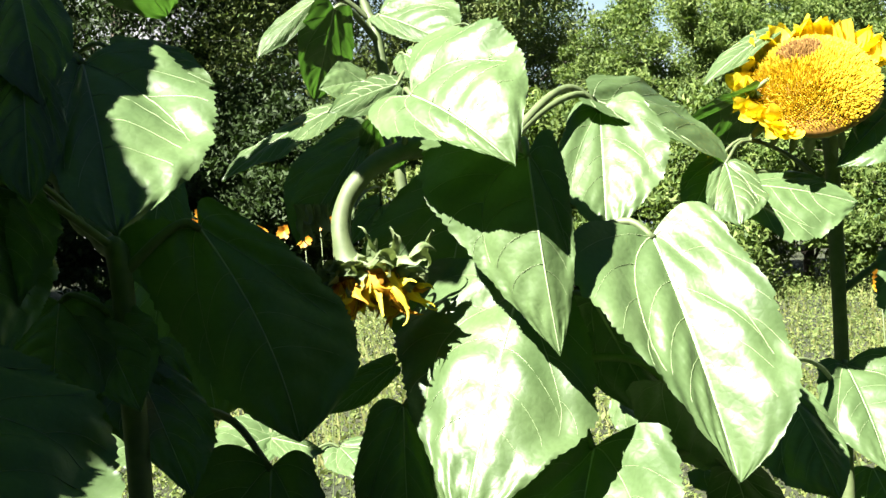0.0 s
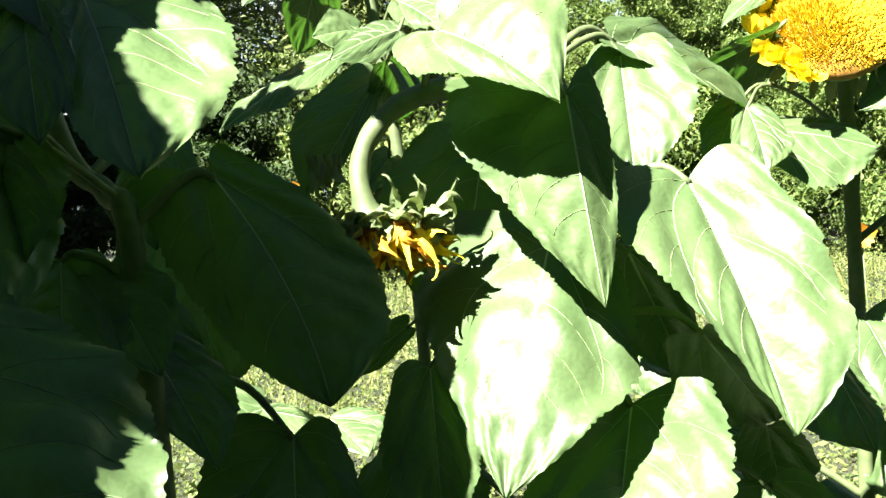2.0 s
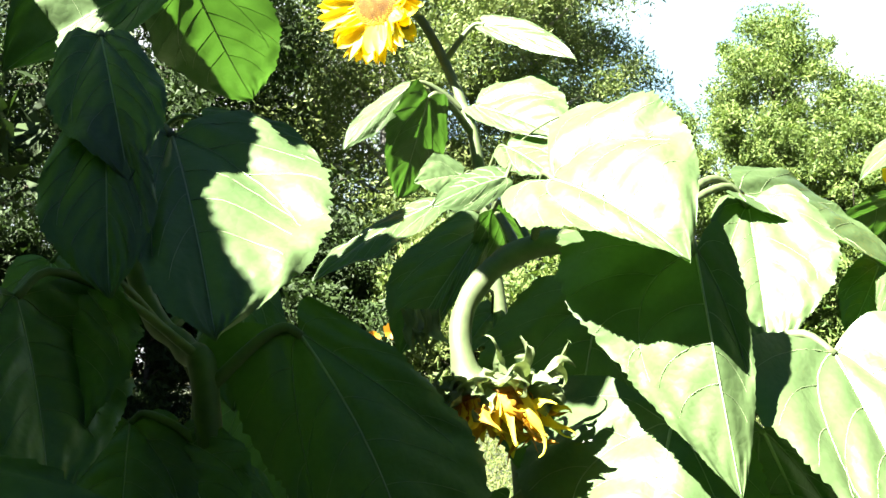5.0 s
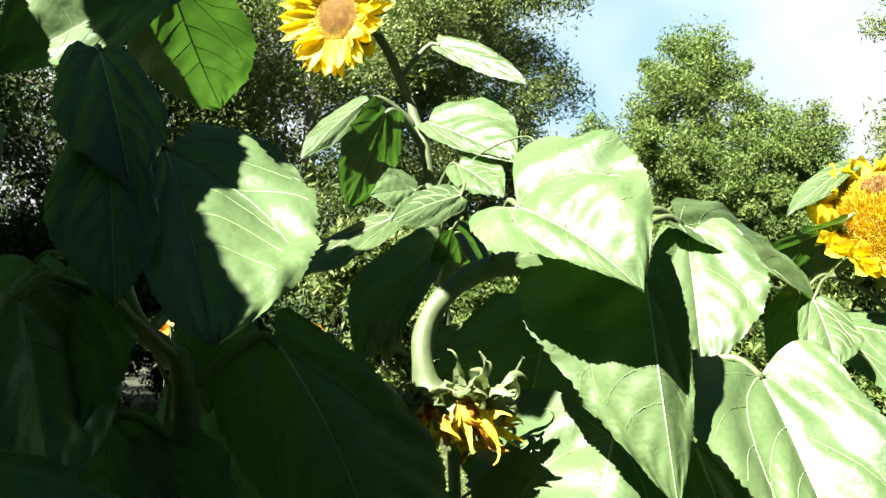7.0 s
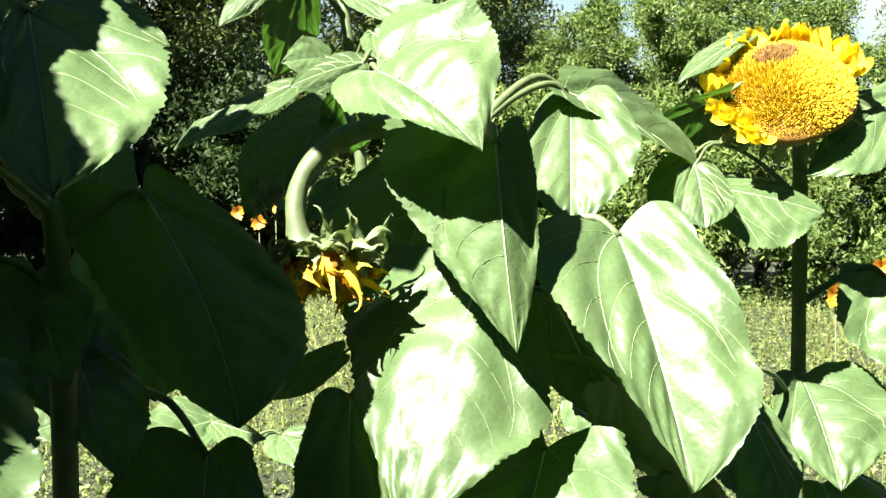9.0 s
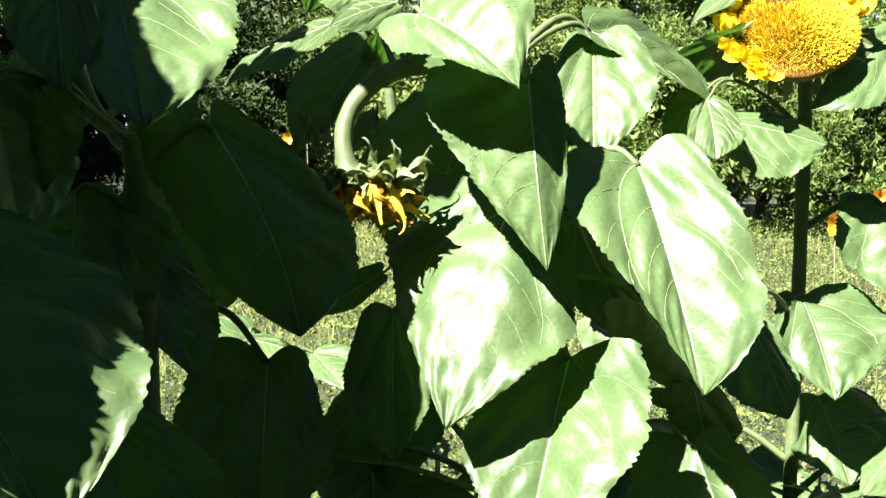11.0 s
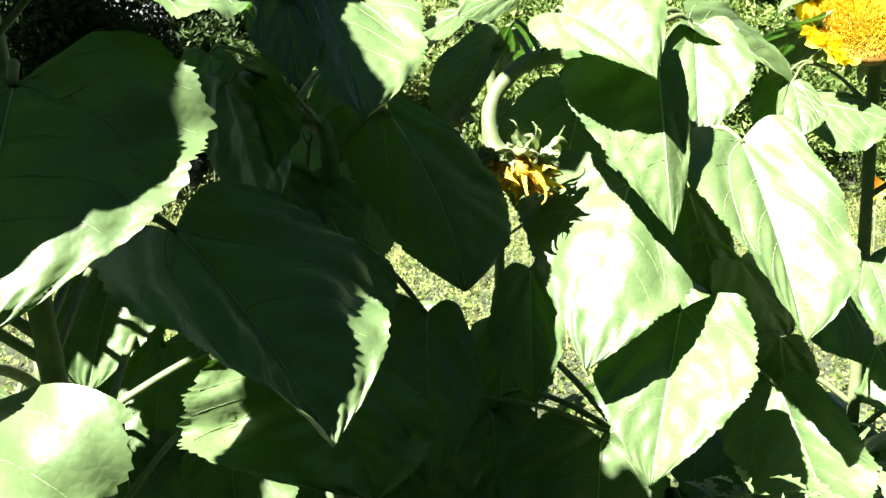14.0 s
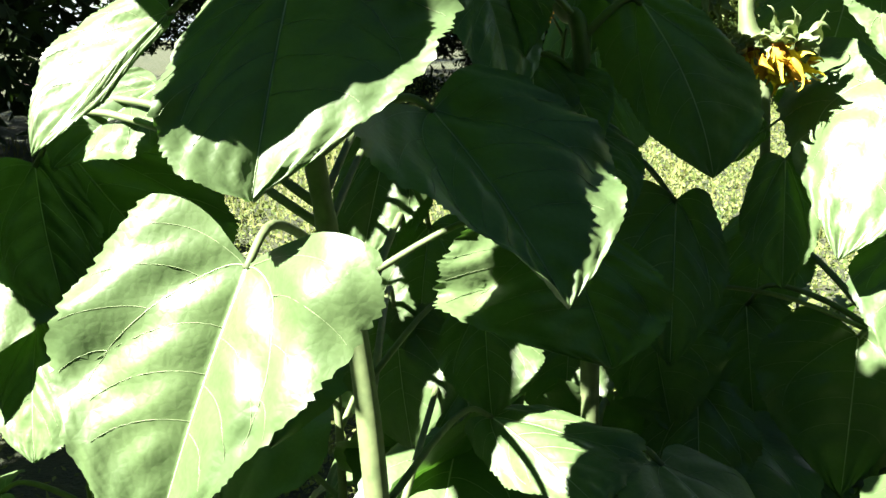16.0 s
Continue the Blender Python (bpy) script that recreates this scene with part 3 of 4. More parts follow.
def undergrowth():
    rng = np.random.default_rng(77)
    k = 255000
    y = 1.7 + 11.7 * rng.uniform(0, 1, k) ** 1.5
    x = rng.uniform(-5, 5, k)
    tuft = np.sin(x * 7.3 + 2.1 * np.sin(y * 5.1)) * np.sin(y * 6.7 + 1.8 * np.sin(x * 4.3)) + 0.6 * np.sin(x * 17 + y * 3) * np.sin(y * 13 - x * 5)
    keep = (tuft + rng.normal(size=k) * 0.3 > -0.55) & (y + rng.normal(size=k) * 0.15 > 2.5 + 0.25 * np.sin(x * 2.1) + 0.15 * np.sin(x * 5.3))
    x, y = x[keep], y[keep]
    k = len(x)
    hump = 0.5 + 0.5 * np.sin(x * 3.1 + 1.7 * np.sin(y * 1.3)) * np.sin(y * 2.3 + x)
    z = np.array([slope(a, b) for a, b in zip(x, y)]) + rng.uniform(0, 1, k) ** 1.5 * (0.06 + 0.2 * hump + 0.22 * np.clip(tuft[keep], 0, 1))
    # a thin low cover on the trodden ground round the plants
    j = 26000
    x = np.concatenate([x, rng.uniform(-5, 5, j)])
    y = np.concatenate([y, rng.uniform(-4, 2.6, j)])
    z = np.concatenate([z, rng.uniform(0.0, 0.05, j)])
    k += j
    me = scatter_leaves("undergrowth", np.stack([x, y, z], 1), 0.015 + 0.02 * (rng.uniform(0, 1, (k, 1)) ** 3), HERB, rng, 2.3, -0.2)
    tagged(new("undergrowth", me), "low yellow-green weeds covering the garden ground", "weeds", kind="stuff")
    k = 9000
    y = 5.5 + 8.0 * rng.uniform(0, 1, k) ** 1.3
    x = rng.uniform(-8, 8, k)
    z = np.array([slope(a, b) for a, b in zip(x, y)])
    h = rng.uniform(0.08, 0.26, k) * (0.5 + 0.5 * np.sin(x * 1.3) ** 2)
    lean = rng.normal(size=(k, 2)) * 0.3 * h[:, None]
    p = np.empty((k, 3, 3))
    wd = 0.004 + 0.0006 * y
    p[:, 0] = np.stack([x - wd, y, z], 1)
    p[:, 1] = np.stack([x + wd, y, z], 1)
    p[:, 2] = np.stack([x + lean[:, 0], y + lean[:, 1], z + h], 1)
    me = bpy.data.meshes.new("grass")
    me.from_pydata(p.reshape(-1, 3).tolist(), [], np.arange(3 * k).reshape(-1, 3).tolist())
    me.materials.append(GRASS)
    tagged(new("grass", me), "tall dry grass blades in front of the trees", "grass", kind="stuff")


HERB = island_material("herb_leaf", (0.045, 0.08, 0.02), (0.175, 0.215, 0.07), (0.17, 0.22, 0.05))
GRASS = island_material("grass_blade", (0.066, 0.0935, 0.0275), (0.154, 0.16, 0.0605), (0.154, 0.182, 0.044))
undergrowth()


# ---- sunflowers ----
PLANTS = "sunflowers in the garden"
droop = thing("sunflower", (0.10, 1.42, 0), "sunflower with a drooping withered head and large lit leaves", "sunflower", PLANTS)
stem(droop, [(0.10, 1.42, -0.05), (0.12, 1.43, 0.7), (0.11, 1.42, 1.35), (0.075, 1.39, 1.52), (0.009, 1.36, 1.558), (-0.042, 1.35, 1.554), (-0.081, 1.33, 1.530), (-0.108, 1.32, 1.488), (-0.108, 1.31, 1.44), (-0.094, 1.31, 1.408)], 0.0145, 0.0100, 2.6)
hanging = flower_head(droop, (-0.084, 1.31, 1.404), (0.2, -0.18, -1.0), 0.046, 0.010, 0, 0.052, 1.2, 0.5, DRY, 0, 0.05, -0.35, 1.6, 260, 5, -0.5, None, 0.2, 0.2)
wither(hanging, (-0.084, 1.31, 1.404), (0.2, -0.18, -1.0), 0.046, 15)
curls = random.Random(4)
for k in range(7):
    curl = part("withered_leaf", ribbon("withered_leaf", curls.uniform(0.05, 0.09), 0.011, BRACT, curls, 2.8, 3.0, start=0.3), droop, "shrivelled curled leaf" if k == 0 else "")
    curl.matrix_basis = Matrix.Translation(Vector((-0.156, 1.360, 1.497)) + Vector((0.006 * k - 0.02, 0.004 * k, 0))) @ Matrix.Rotation(1.2 + 0.1 * k, 4, "Y") @ Matrix.Rotation(k * 1.1, 4, "X")
leaf(droop, (-0.014, 1.240, 1.607), (0.097, 1.170, 1.519), (0.091, 1.270, 1.669), (-0.024, 1.190, 1.550), where=(.35, .15), full=(2.6, 1.2), w0=(.85, .8), lobe=.3, arch=.09)
leaf(droop, (0.110, 1.235, 1.534), (0.136, 1.222, 1.317), (-0.014, 1.288, 1.506), (0.155, 1.255, 1.492), where=(.18, .25), full=(1.2, 2.6), w0=(.9, .8), lobe=.1, puff=.1)
leaf(droop, (0.211, 1.520, 1.612), (0.206, 1.420, 1.436), (0.148, 1.460, 1.526), (0.295, 1.460, 1.546), lobe=.12)
leaf(droop, (0.203, 1.520, 1.627), (0.398, 1.600, 1.531), (0.306, 1.620, 1.638), (0.279, 1.500, 1.571))
leaf(droop, (0.255, 1.360, 1.443), (0.319, 1.220, 1.179), (0.147, 1.270, 1.389), (0.388, 1.270, 1.322), where=(.1, .5), full=(1.1, 2.5), w0=(.8, .75), lobe=.12)
leaf(droop, (0.092, 1.335, 1.378), (0.024, 1.200, 1.136), (-0.063, 1.380, 1.316), (0.173, 1.270, 1.238), where=(.31, .44), full=(1.2, 1.6), w0=(.85, .5), lobe=.15)
leaf(droop, (0.175, 1.340, 1.197), (0.117, 1.200, 0.980), (0.042, 1.270, 1.109), (0.259, 1.230, 1.122), where=(.46, .4), full=(1.6, 1.7), w0=(.2, .75), lobe=.1)
leaf(droop, (0.183, 1.360, 1.364), (0.284, 1.560, 1.182), (0.170, 1.460, 1.270), (0.276, 1.480, 1.291))
leaf(droop, (0.240, 1.620, 1.210), (0.345, 1.500, 1.171), (0.316, 1.660, 1.209), (0.275, 1.480, 1.164))
leaf(droop, (0.262, 1.360, 1.267), (0.395, 1.550, 1.118), (0.256, 1.460, 1.175), (0.372, 1.480, 1.202))
leaf(droop, (0.368, 1.500, 1.123), (0.421, 1.620, 0.987), (0.341, 1.550, 1.064), (0.450, 1.560, 1.064))
leaf(droop, (0.368, 1.500, 1.049), (0.444, 1.400, 0.845), (0.284, 1.470, 0.939), (0.485, 1.380, 0.961), where=(.4, .5), full=2.2)
leaf(droop, (-0.093, 1.470, 1.595), (-0.188, 1.420, 1.449), (-0.133, 1.420, 1.492), (-0.194, 1.440, 1.548))
leaf(droop, (0.032, 1.450, 1.510), (-0.018, 1.420, 1.280), (-0.109, 1.450, 1.423), (0.097, 1.450, 1.412))
leaf(droop, (0.074, 1.400, 0.980), (0.063, 1.360, 0.734), (-0.075, 1.400, 0.916), (0.180, 1.400, 0.932))
leaf(droop, (-0.222, 1.300, 0.997), (-0.183, 1.260, 0.847), (-0.281, 1.280, 0.917), (-0.109, 1.280, 0.977))
leaf(droop, (-0.047, 1.320, 1.255), (-0.041, 1.280, 1.074), (-0.105, 1.300, 1.158), (0.005, 1.300, 1.164))
leaf(droop, (-0.068, 1.400, 1.213), (-0.038, 1.300, 1.119), (-0.100, 1.350, 1.162), (0.005, 1.350, 1.141))
leaf(droop, (-0.080, 1.500, 1.279), (-0.172, 1.480, 1.218), (-0.132, 1.500, 1.275), (-0.113, 1.480, 1.232))
leaf(droop, (-0.079, 1.420, 1.606), (-0.066, 1.550, 1.550), (-0.111, 1.500, 1.554), (-0.042, 1.500, 1.592))
leaf(droop, (-0.091, 1.520, 1.497), (-0.125, 1.460, 1.444), (-0.118, 1.500, 1.496), (-0.082, 1.460, 1.466))
leaf(droop, (-0.071, 1.620, 1.117), (-0.082, 1.550, 0.930), (-0.173, 1.580, 1.010), (0.014, 1.580, 1.037))
leaf(droop, (-0.094, 1.550, 0.980), (-0.070, 1.470, 0.797), (-0.178, 1.500, 0.882), (0.023, 1.500, 0.899))
leaf(droop, (-0.123, 1.700, 1.054), (-0.119, 1.620, 0.852), (-0.206, 1.660, 0.941), (-0.029, 1.660, 0.964))
leaf(droop, (-0.011, 1.600, 0.807), (0.017, 1.520, 0.634), (-0.100, 1.560, 0.706), (0.110, 1.560, 0.742))
lower_leaves(droop, 12, 0.25, 0.78, 0.33, 12)
right_plant = thing("sunflower", (0.60, 1.78, 0), "sunflower with a large yellow head facing the garden", "sunflower", PLANTS)
stem(right_plant, [(0.60, 1.78, -0.05), (0.584, 1.75, 1.251), (0.569, 1.72, 1.583), (0.55, 1.68, 1.63)], 0.0115, 0.0105)
flower_head(right_plant, (0.527, 1.645, 1.645), (-0.12, -0.78, 0.6), 0.092, 0.052, 110, 0.04, 0.5, 0.6, PETAL, 24, 0.035, -0.9, 1.0, 2900, 6, 0.6, (2.4, 0.45), 0.4, heart=(0.22, -0.38))
leaf(right_plant, (0.411, 1.620, 1.509), (0.580, 1.630, 1.474), (0.494, 1.670, 1.521), (0.477, 1.570, 1.420))
leaf(right_plant, (0.386, 1.580, 1.538), (0.386, 1.500, 1.449), (0.346, 1.520, 1.474), (0.433, 1.550, 1.484))
leaf(right_plant, (0.383, 1.620, 1.544), (0.327, 1.580, 1.452), (0.329, 1.600, 1.523), (0.392, 1.600, 1.477))
leaf(right_plant, (0.439, 1.620, 1.640), (0.344, 1.740, 1.603), (0.385, 1.640, 1.634), (0.431, 1.720, 1.581))
leaf(right_plant, (0.489, 1.700, 1.738), (0.366, 1.620, 1.650), (0.419, 1.680, 1.713), (0.435, 1.640, 1.686))
leaf(right_plant, (0.696, 1.700, 1.649), (0.547, 1.620, 1.527), (0.624, 1.680, 1.634), (0.652, 1.620, 1.536))
leaf(right_plant, (0.712, 1.750, 1.385), (0.774, 1.680, 1.191), (0.633, 1.720, 1.307), (0.843, 1.750, 1.301))
leaf(right_plant, (0.581, 1.720, 1.233), (0.601, 1.600, 1.091), (0.521, 1.650, 1.165), (0.724, 1.720, 1.181))
leaf(right_plant, (0.446, 1.520, 1.222), (0.490, 1.460, 1.095), (0.397, 1.480, 1.130), (0.513, 1.520, 1.161))
leaf(right_plant, (0.782, 1.750, 1.019), (0.664, 1.650, 0.929), (0.700, 1.720, 0.974), (0.779, 1.680, 0.934))
lower_leaves(right_plant, 10, 0.3, 1.0, 0.28, 13)
back_plant = thing("sunflower", (-0.05, 1.88, 0), "tall sunflower with a glowing yellow head and small leaves", "sunflower", PLANTS)
stem(back_plant, [(-0.05, 1.88, -0.05), (-0.08, 1.88, 1.2), (-0.126, 1.88, 1.721), (-0.157, 1.9, 1.857), (-0.208, 1.92, 1.978), (-0.25, 1.92, 2.03)], 0.0105, 0.0068)
flower_head(back_plant, (-0.285, 1.875, 2.015), (-0.4, -0.85, -0.12), 0.042, 0.010, 78, 0.062, 0.2, 0.45, PETAL, 18, 0.05, -0.1, 0.6, 500, 7, 0.6, None, 0.22, core=0.72)
leaf(back_plant, (-0.195, 1.800, 1.833), (-0.276, 2.000, 1.713), (-0.271, 1.860, 1.799), (-0.190, 1.920, 1.765))
leaf(back_plant, (-0.132, 1.880, 1.838), (0.009, 1.780, 1.751), (-0.007, 1.880, 1.859), (-0.089, 1.820, 1.780))
leaf(back_plant, (-0.115, 1.900, 1.975), (0.029, 1.820, 1.884), (-0.036, 1.880, 1.963), (-0.059, 1.850, 1.916))
leaf(back_plant, (-0.229, 1.860, 1.870), (-0.324, 1.780, 1.754), (-0.303, 1.840, 1.827), (-0.263, 1.820, 1.796))
leaf(back_plant, (-0.143, 1.760, 1.706), (-0.207, 1.700, 1.687), (-0.182, 1.760, 1.736), (-0.167, 1.700, 1.661))
leaf(back_plant, (-0.073, 1.620, 1.677), (-0.163, 1.540, 1.630), (-0.131, 1.620, 1.680), (-0.112, 1.560, 1.620))
leaf(back_plant, (-0.166, 1.580, 1.639), (-0.300, 1.480, 1.538), (-0.252, 1.560, 1.605), (-0.201, 1.500, 1.575))
leaf(back_plant, (-0.080, 1.800, 1.753), (-0.012, 1.720, 1.689), (-0.018, 1.800, 1.754), (-0.078, 1.740, 1.699))
leaf(back_plant, (0.041, 1.700, 1.757), (0.002, 1.660, 1.712), (0.012, 1.700, 1.752), (0.030, 1.660, 1.712))
shade_plant = thing("sunflower", (-0.27, 1.12, 0), "shaded sunflower with large dark leaves", "sunflower", PLANTS)
stem(shade_plant, [(-0.27, 1.12, -0.05), (-0.285, 1.13, 0.9), (-0.309, 1.15, 1.392), (-0.340, 1.18, 1.459), (-0.387, 1.2, 1.511), (-0.46, 1.22, 1.75), (-0.5, 1.22, 1.95)], 0.013, 0.0085)
leaf(shade_plant, (-0.333, 1.130, 1.642), (-0.247, 0.990, 1.464), (-0.325, 1.020, 1.546), (-0.199, 1.130, 1.589), where=.34, lobe=.14, puff=.12, full=2.5)
leaf(shade_plant, (-0.321, 1.180, 1.664), (-0.219, 1.200, 1.622), (-0.274, 1.220, 1.671), (-0.259, 1.170, 1.608))
leaf(shade_plant, (-0.241, 1.190, 1.472), (-0.136, 1.170, 1.243), (-0.278, 1.180, 1.373), (-0.084, 1.230, 1.354), where=(.3, .65), full=(2.6, 3.2), w0=(.85, .35), sway=.06)
leaf(shade_plant, (-0.414, 1.030, 1.503), (-0.359, 0.980, 1.352), (-0.430, 0.950, 1.431), (-0.357, 1.110, 1.460), where=(.35, .25), w0=.75)
leaf(shade_plant, (-0.339, 1.150, 1.385), (-0.269, 1.080, 1.295), (-0.341, 1.100, 1.332), (-0.265, 1.130, 1.366))
leaf(shade_plant, (-0.398, 1.340, 1.868), (-0.387, 1.540, 1.776), (-0.473, 1.440, 1.820), (-0.324, 1.440, 1.843))
leaf(shade_plant, (-0.392, 1.120, 1.728), (-0.323, 1.020, 1.581), (-0.397, 1.040, 1.645), (-0.317, 1.080, 1.659))
leaf(shade_plant, (-0.380, 1.260, 1.838), (-0.517, 1.180, 1.719), (-0.487, 1.240, 1.913), (-0.413, 1.200, 1.749), where=.4)
leaf(shade_plant, (-0.350, 1.280, 1.312), (-0.235, 1.120, 1.201), (-0.356, 1.200, 1.272), (-0.237, 1.200, 1.268))
leaf(shade_plant, (-0.378, 1.150, 1.401), (-0.343, 1.050, 1.282), (-0.442, 1.100, 1.348), (-0.300, 1.120, 1.339))
leaf(shade_plant, (-0.339, 1.300, 1.343), (-0.322, 1.200, 1.231), (-0.391, 1.220, 1.291), (-0.275, 1.250, 1.276))
leaf(shade_plant, (-0.354, 1.050, 1.638), (-0.319, 0.980, 1.493), (-0.384, 1.000, 1.561), (-0.301, 1.020, 1.561))
leaf(shade_plant, (-0.410, 1.100, 1.526), (-0.358, 1.020, 1.400), (-0.440, 1.050, 1.459), (-0.327, 1.060, 1.465))
leaf(shade_plant, (-0.477, 1.200, 1.545), (-0.416, 1.120, 1.432), (-0.498, 1.150, 1.492), (-0.398, 1.150, 1.488))
leaf(shade_plant, (-0.319, 1.300, 1.528), (-0.310, 1.220, 1.402), (-0.360, 1.250, 1.461), (-0.271, 1.260, 1.463))
leaf(shade_plant, (-0.371, 1.550, 1.462), (-0.316, 1.460, 1.217), (-0.444, 1.500, 1.341), (-0.251, 1.500, 1.300))
tube("side_shoot", [(-0.325, 1.20, 1.36), (-0.352, 1.235, 1.385), (-0.352, 1.24, 1.43)], 0.004, 0.003, shade_plant, n=10, sides=7, label="thin forked green side shoot")
for dx in (-0.022, 0.012):
    tube("side_shoot", [(-0.352, 1.24, 1.425), (-0.352 + 0.5 * dx, 1.24, 1.445), (-0.352 + dx, 1.245, 1.462)], 0.0028, 0.0016, shade_plant, n=8, sides=6)
# unseen upper leaves, added to throw the shade on those below
for x, y, z, s, w in ((-0.58, 0.88, 1.93, 0.30, 0.3), (-0.72, 1.02, 1.90, 0.30, -0.4), (-0.80, 0.86, 1.80, 0.30, 0.8), (-0.70, 1.16, 2.05, 0.28, 0.0), (-0.86, 1.10, 1.75, 0.3, 0.4), (-0.5, 1.02, 2.08, 0.26, 0.2), (-0.70, 0.72, 2.02, 0.3, 0.2), (-0.86, 0.74, 1.98, 0.3, -0.5), (-0.55, 0.72, 1.86, 0.22, 0.1), (-0.475, 0.615, 1.88, 0.13, 0.1), (-1.02, 0.9, 1.9, 0.3, 0.5), (-0.66, 0.56, 1.9, 0.22, 0.0), (-0.40, 0.93, 2.15, 0.16, 0.3), (-0.99, 0.73, 1.9, 0.28, 0.3)):
    out = Vector((math.sin(w) * 0.7, -math.cos(w) * 0.7, -0.7)) * s
    across = Vector((math.cos(w), math.sin(w), 0)) * s * 0.45
    c = Vector((x, y, z))
    leaf(shade_plant, c - out * 0.4, c + out * 0.6, c - across, c + across, petiole=(), veins=False)
lower_leaves(shade_plant, 20, 0.2, 0.9, 0.33, 11)
front_plant = thing("sunflower", (-0.44, 0.88, 0), "sunflower with broad drooping leaves, partly sunlit", "sunflower", PLANTS)
stem(front_plant, [(-0.44, 0.88, -0.05), (-0.507, 0.87, 0.966), (-0.548, 0.87, 1.173), (-0.566, 0.87, 1.279), (-0.62, 0.85, 1.65), (-0.72, 0.66, 2.15)], 0.015, 0.010)
# a level leaf seen from its edge, lit above and dark below
leaf(front_plant, (-0.460, 0.800, 1.595), (-0.325, 0.800, 1.557), (-0.419, 0.950, 1.605), (-0.348, 0.700, 1.527), where=.5, puff=.3)
# unseen leaves added over the front plant to shade it and those behind
leaf(front_plant, (-1.14, 0.88, 1.50), (-1.14, 0.62, 1.32), (-1.28, 0.76, 1.42), (-1.0, 0.74, 1.42))
leaf(front_plant, (-0.638, 0.553, 1.707), (-0.625, 0.444, 1.540), (-0.700, 0.452, 1.615), (-0.502, 0.566, 1.677), where=.35, lobe=.15, full=2.8)
for x, y, z, w in ((-0.74, 0.46, 2.18, 0.2), (-0.92, 0.52, 2.2, -0.5), (-0.78, 0.34, 2.1, 0.6), (-0.95, 0.34, 2.24, 0.0), (-1.09, 0.26, 2.05, 0.3)):
    out = Vector((math.sin(w) * 0.7, -math.cos(w) * 0.7, -0.7)) * 0.27
    across = Vector((math.cos(w), math.sin(w), 0)) * 0.125
    c = Vector((x, y, z))
    leaf(front_plant, c - out * 0.4, c + out * 0.6, c - across, c + across, petiole=(), veins=False)
leaf(front_plant, (-0.512, 0.715, 1.488), (-0.496, 0.585, 1.289), (-0.586, 0.595, 1.379), (-0.350, 0.730, 1.452), where=.35, lobe=.15, full=2.8)
leaf(front_plant, (-0.425, 0.875, 1.351), (-0.252, 0.800, 1.155), (-0.451, 0.700, 1.309), (-0.242, 0.940, 1.306), where=(.05, .45), full=(1.1, 2.2), w0=(.9, .55), lobe=.12)
leaf(front_plant, (-0.533, 0.640, 1.218), (-0.599, 0.550, 0.952), (-0.708, 0.580, 1.147), (-0.387, 0.600, 1.174), where=(.42, .13), full=(1.7, 1.5), w0=(.75, .9), lobe=.15, puff=.34)
leaf(front_plant, (-0.768, 0.900, 1.461), (-0.889, 0.780, 1.295), (-0.895, 0.860, 1.429), (-0.824, 0.820, 1.351))
leaf(front_plant, (-0.299, 1.000, 1.189), (-0.230, 0.960, 1.040), (-0.428, 0.895, 1.118), (-0.168, 1.000, 1.120), where=(.55, .38), full=(2.0, 1.75))
leaf(shade_plant, (-0.191, 1.256, 1.200), (-0.184, 1.180, 0.976), (-0.289, 1.200, 1.127), (-0.113, 1.220, 1.101), petiole=[(-0.300, 1.140, 1.235), (-0.290, 1.235, 1.268), (-0.245, 1.285, 1.250)])
leaf(front_plant, (-0.406, 1.050, 0.929), (-0.240, 0.950, 0.865), (-0.383, 1.000, 0.860), (-0.208, 1.080, 0.889))
leaf(front_plant, (-1.029, 0.950, 1.262), (-0.954, 0.900, 1.064), (-1.111, 0.920, 1.153), (-0.888, 0.920, 1.165))
leaf(front_plant, (-1.020, 1.000, 1.285), (-0.755, 0.950, 1.066), (-0.954, 0.950, 1.083), (-0.766, 1.000, 1.234))
leaf(front_plant, (-1.049, 0.950, 1.035), (-1.016, 0.880, 0.853), (-1.119, 0.920, 0.936), (-0.952, 0.920, 0.921))
leaf(front_plant, (-0.857, 1.000, 1.368), (-0.961, 0.900, 1.263), (-0.965, 0.950, 1.351), (-0.818, 0.920, 1.287))
leaf(front_plant, (-0.582, 1.150, 1.300), (-0.601, 1.080, 1.117), (-0.649, 1.100, 1.216), (-0.513, 1.120, 1.226))
leaf(front_plant, (-0.576, 1.300, 1.135), (-0.569, 1.220, 0.936), (-0.664, 1.250, 1.040), (-0.480, 1.260, 1.059))
leaf(front_plant, (-0.617, 1.250, 0.997), (-0.563, 1.170, 0.808), (-0.685, 1.200, 0.904), (-0.481, 1.200, 0.942))
leaf(front_plant, (-0.536, 1.350, 0.849), (-0.437, 1.270, 0.686), (-0.610, 1.300, 0.749), (-0.389, 1.300, 0.805))
leaf(front_plant, (-0.590, 1.200, 1.259), (-0.597, 1.120, 1.090), (-0.666, 1.150, 1.172), (-0.522, 1.150, 1.192))
leaf(front_plant, (-0.434, 1.120, 1.065), (-0.404, 1.050, 0.924), (-0.491, 1.080, 0.992), (-0.338, 1.080, 1.005))
leaf(front_plant, (-0.151, 1.280, 0.912), (-0.135, 1.220, 0.744), (-0.231, 1.250, 0.816), (-0.055, 1.250, 0.847))
leaf(front_plant, (-0.362, 1.380, 0.972), (-0.357, 1.320, 0.811), (-0.458, 1.350, 0.886), (-0.265, 1.350, 0.914))
lower_leaves(front_plant, 16, 0.2, 0.7, 0.33, 14)
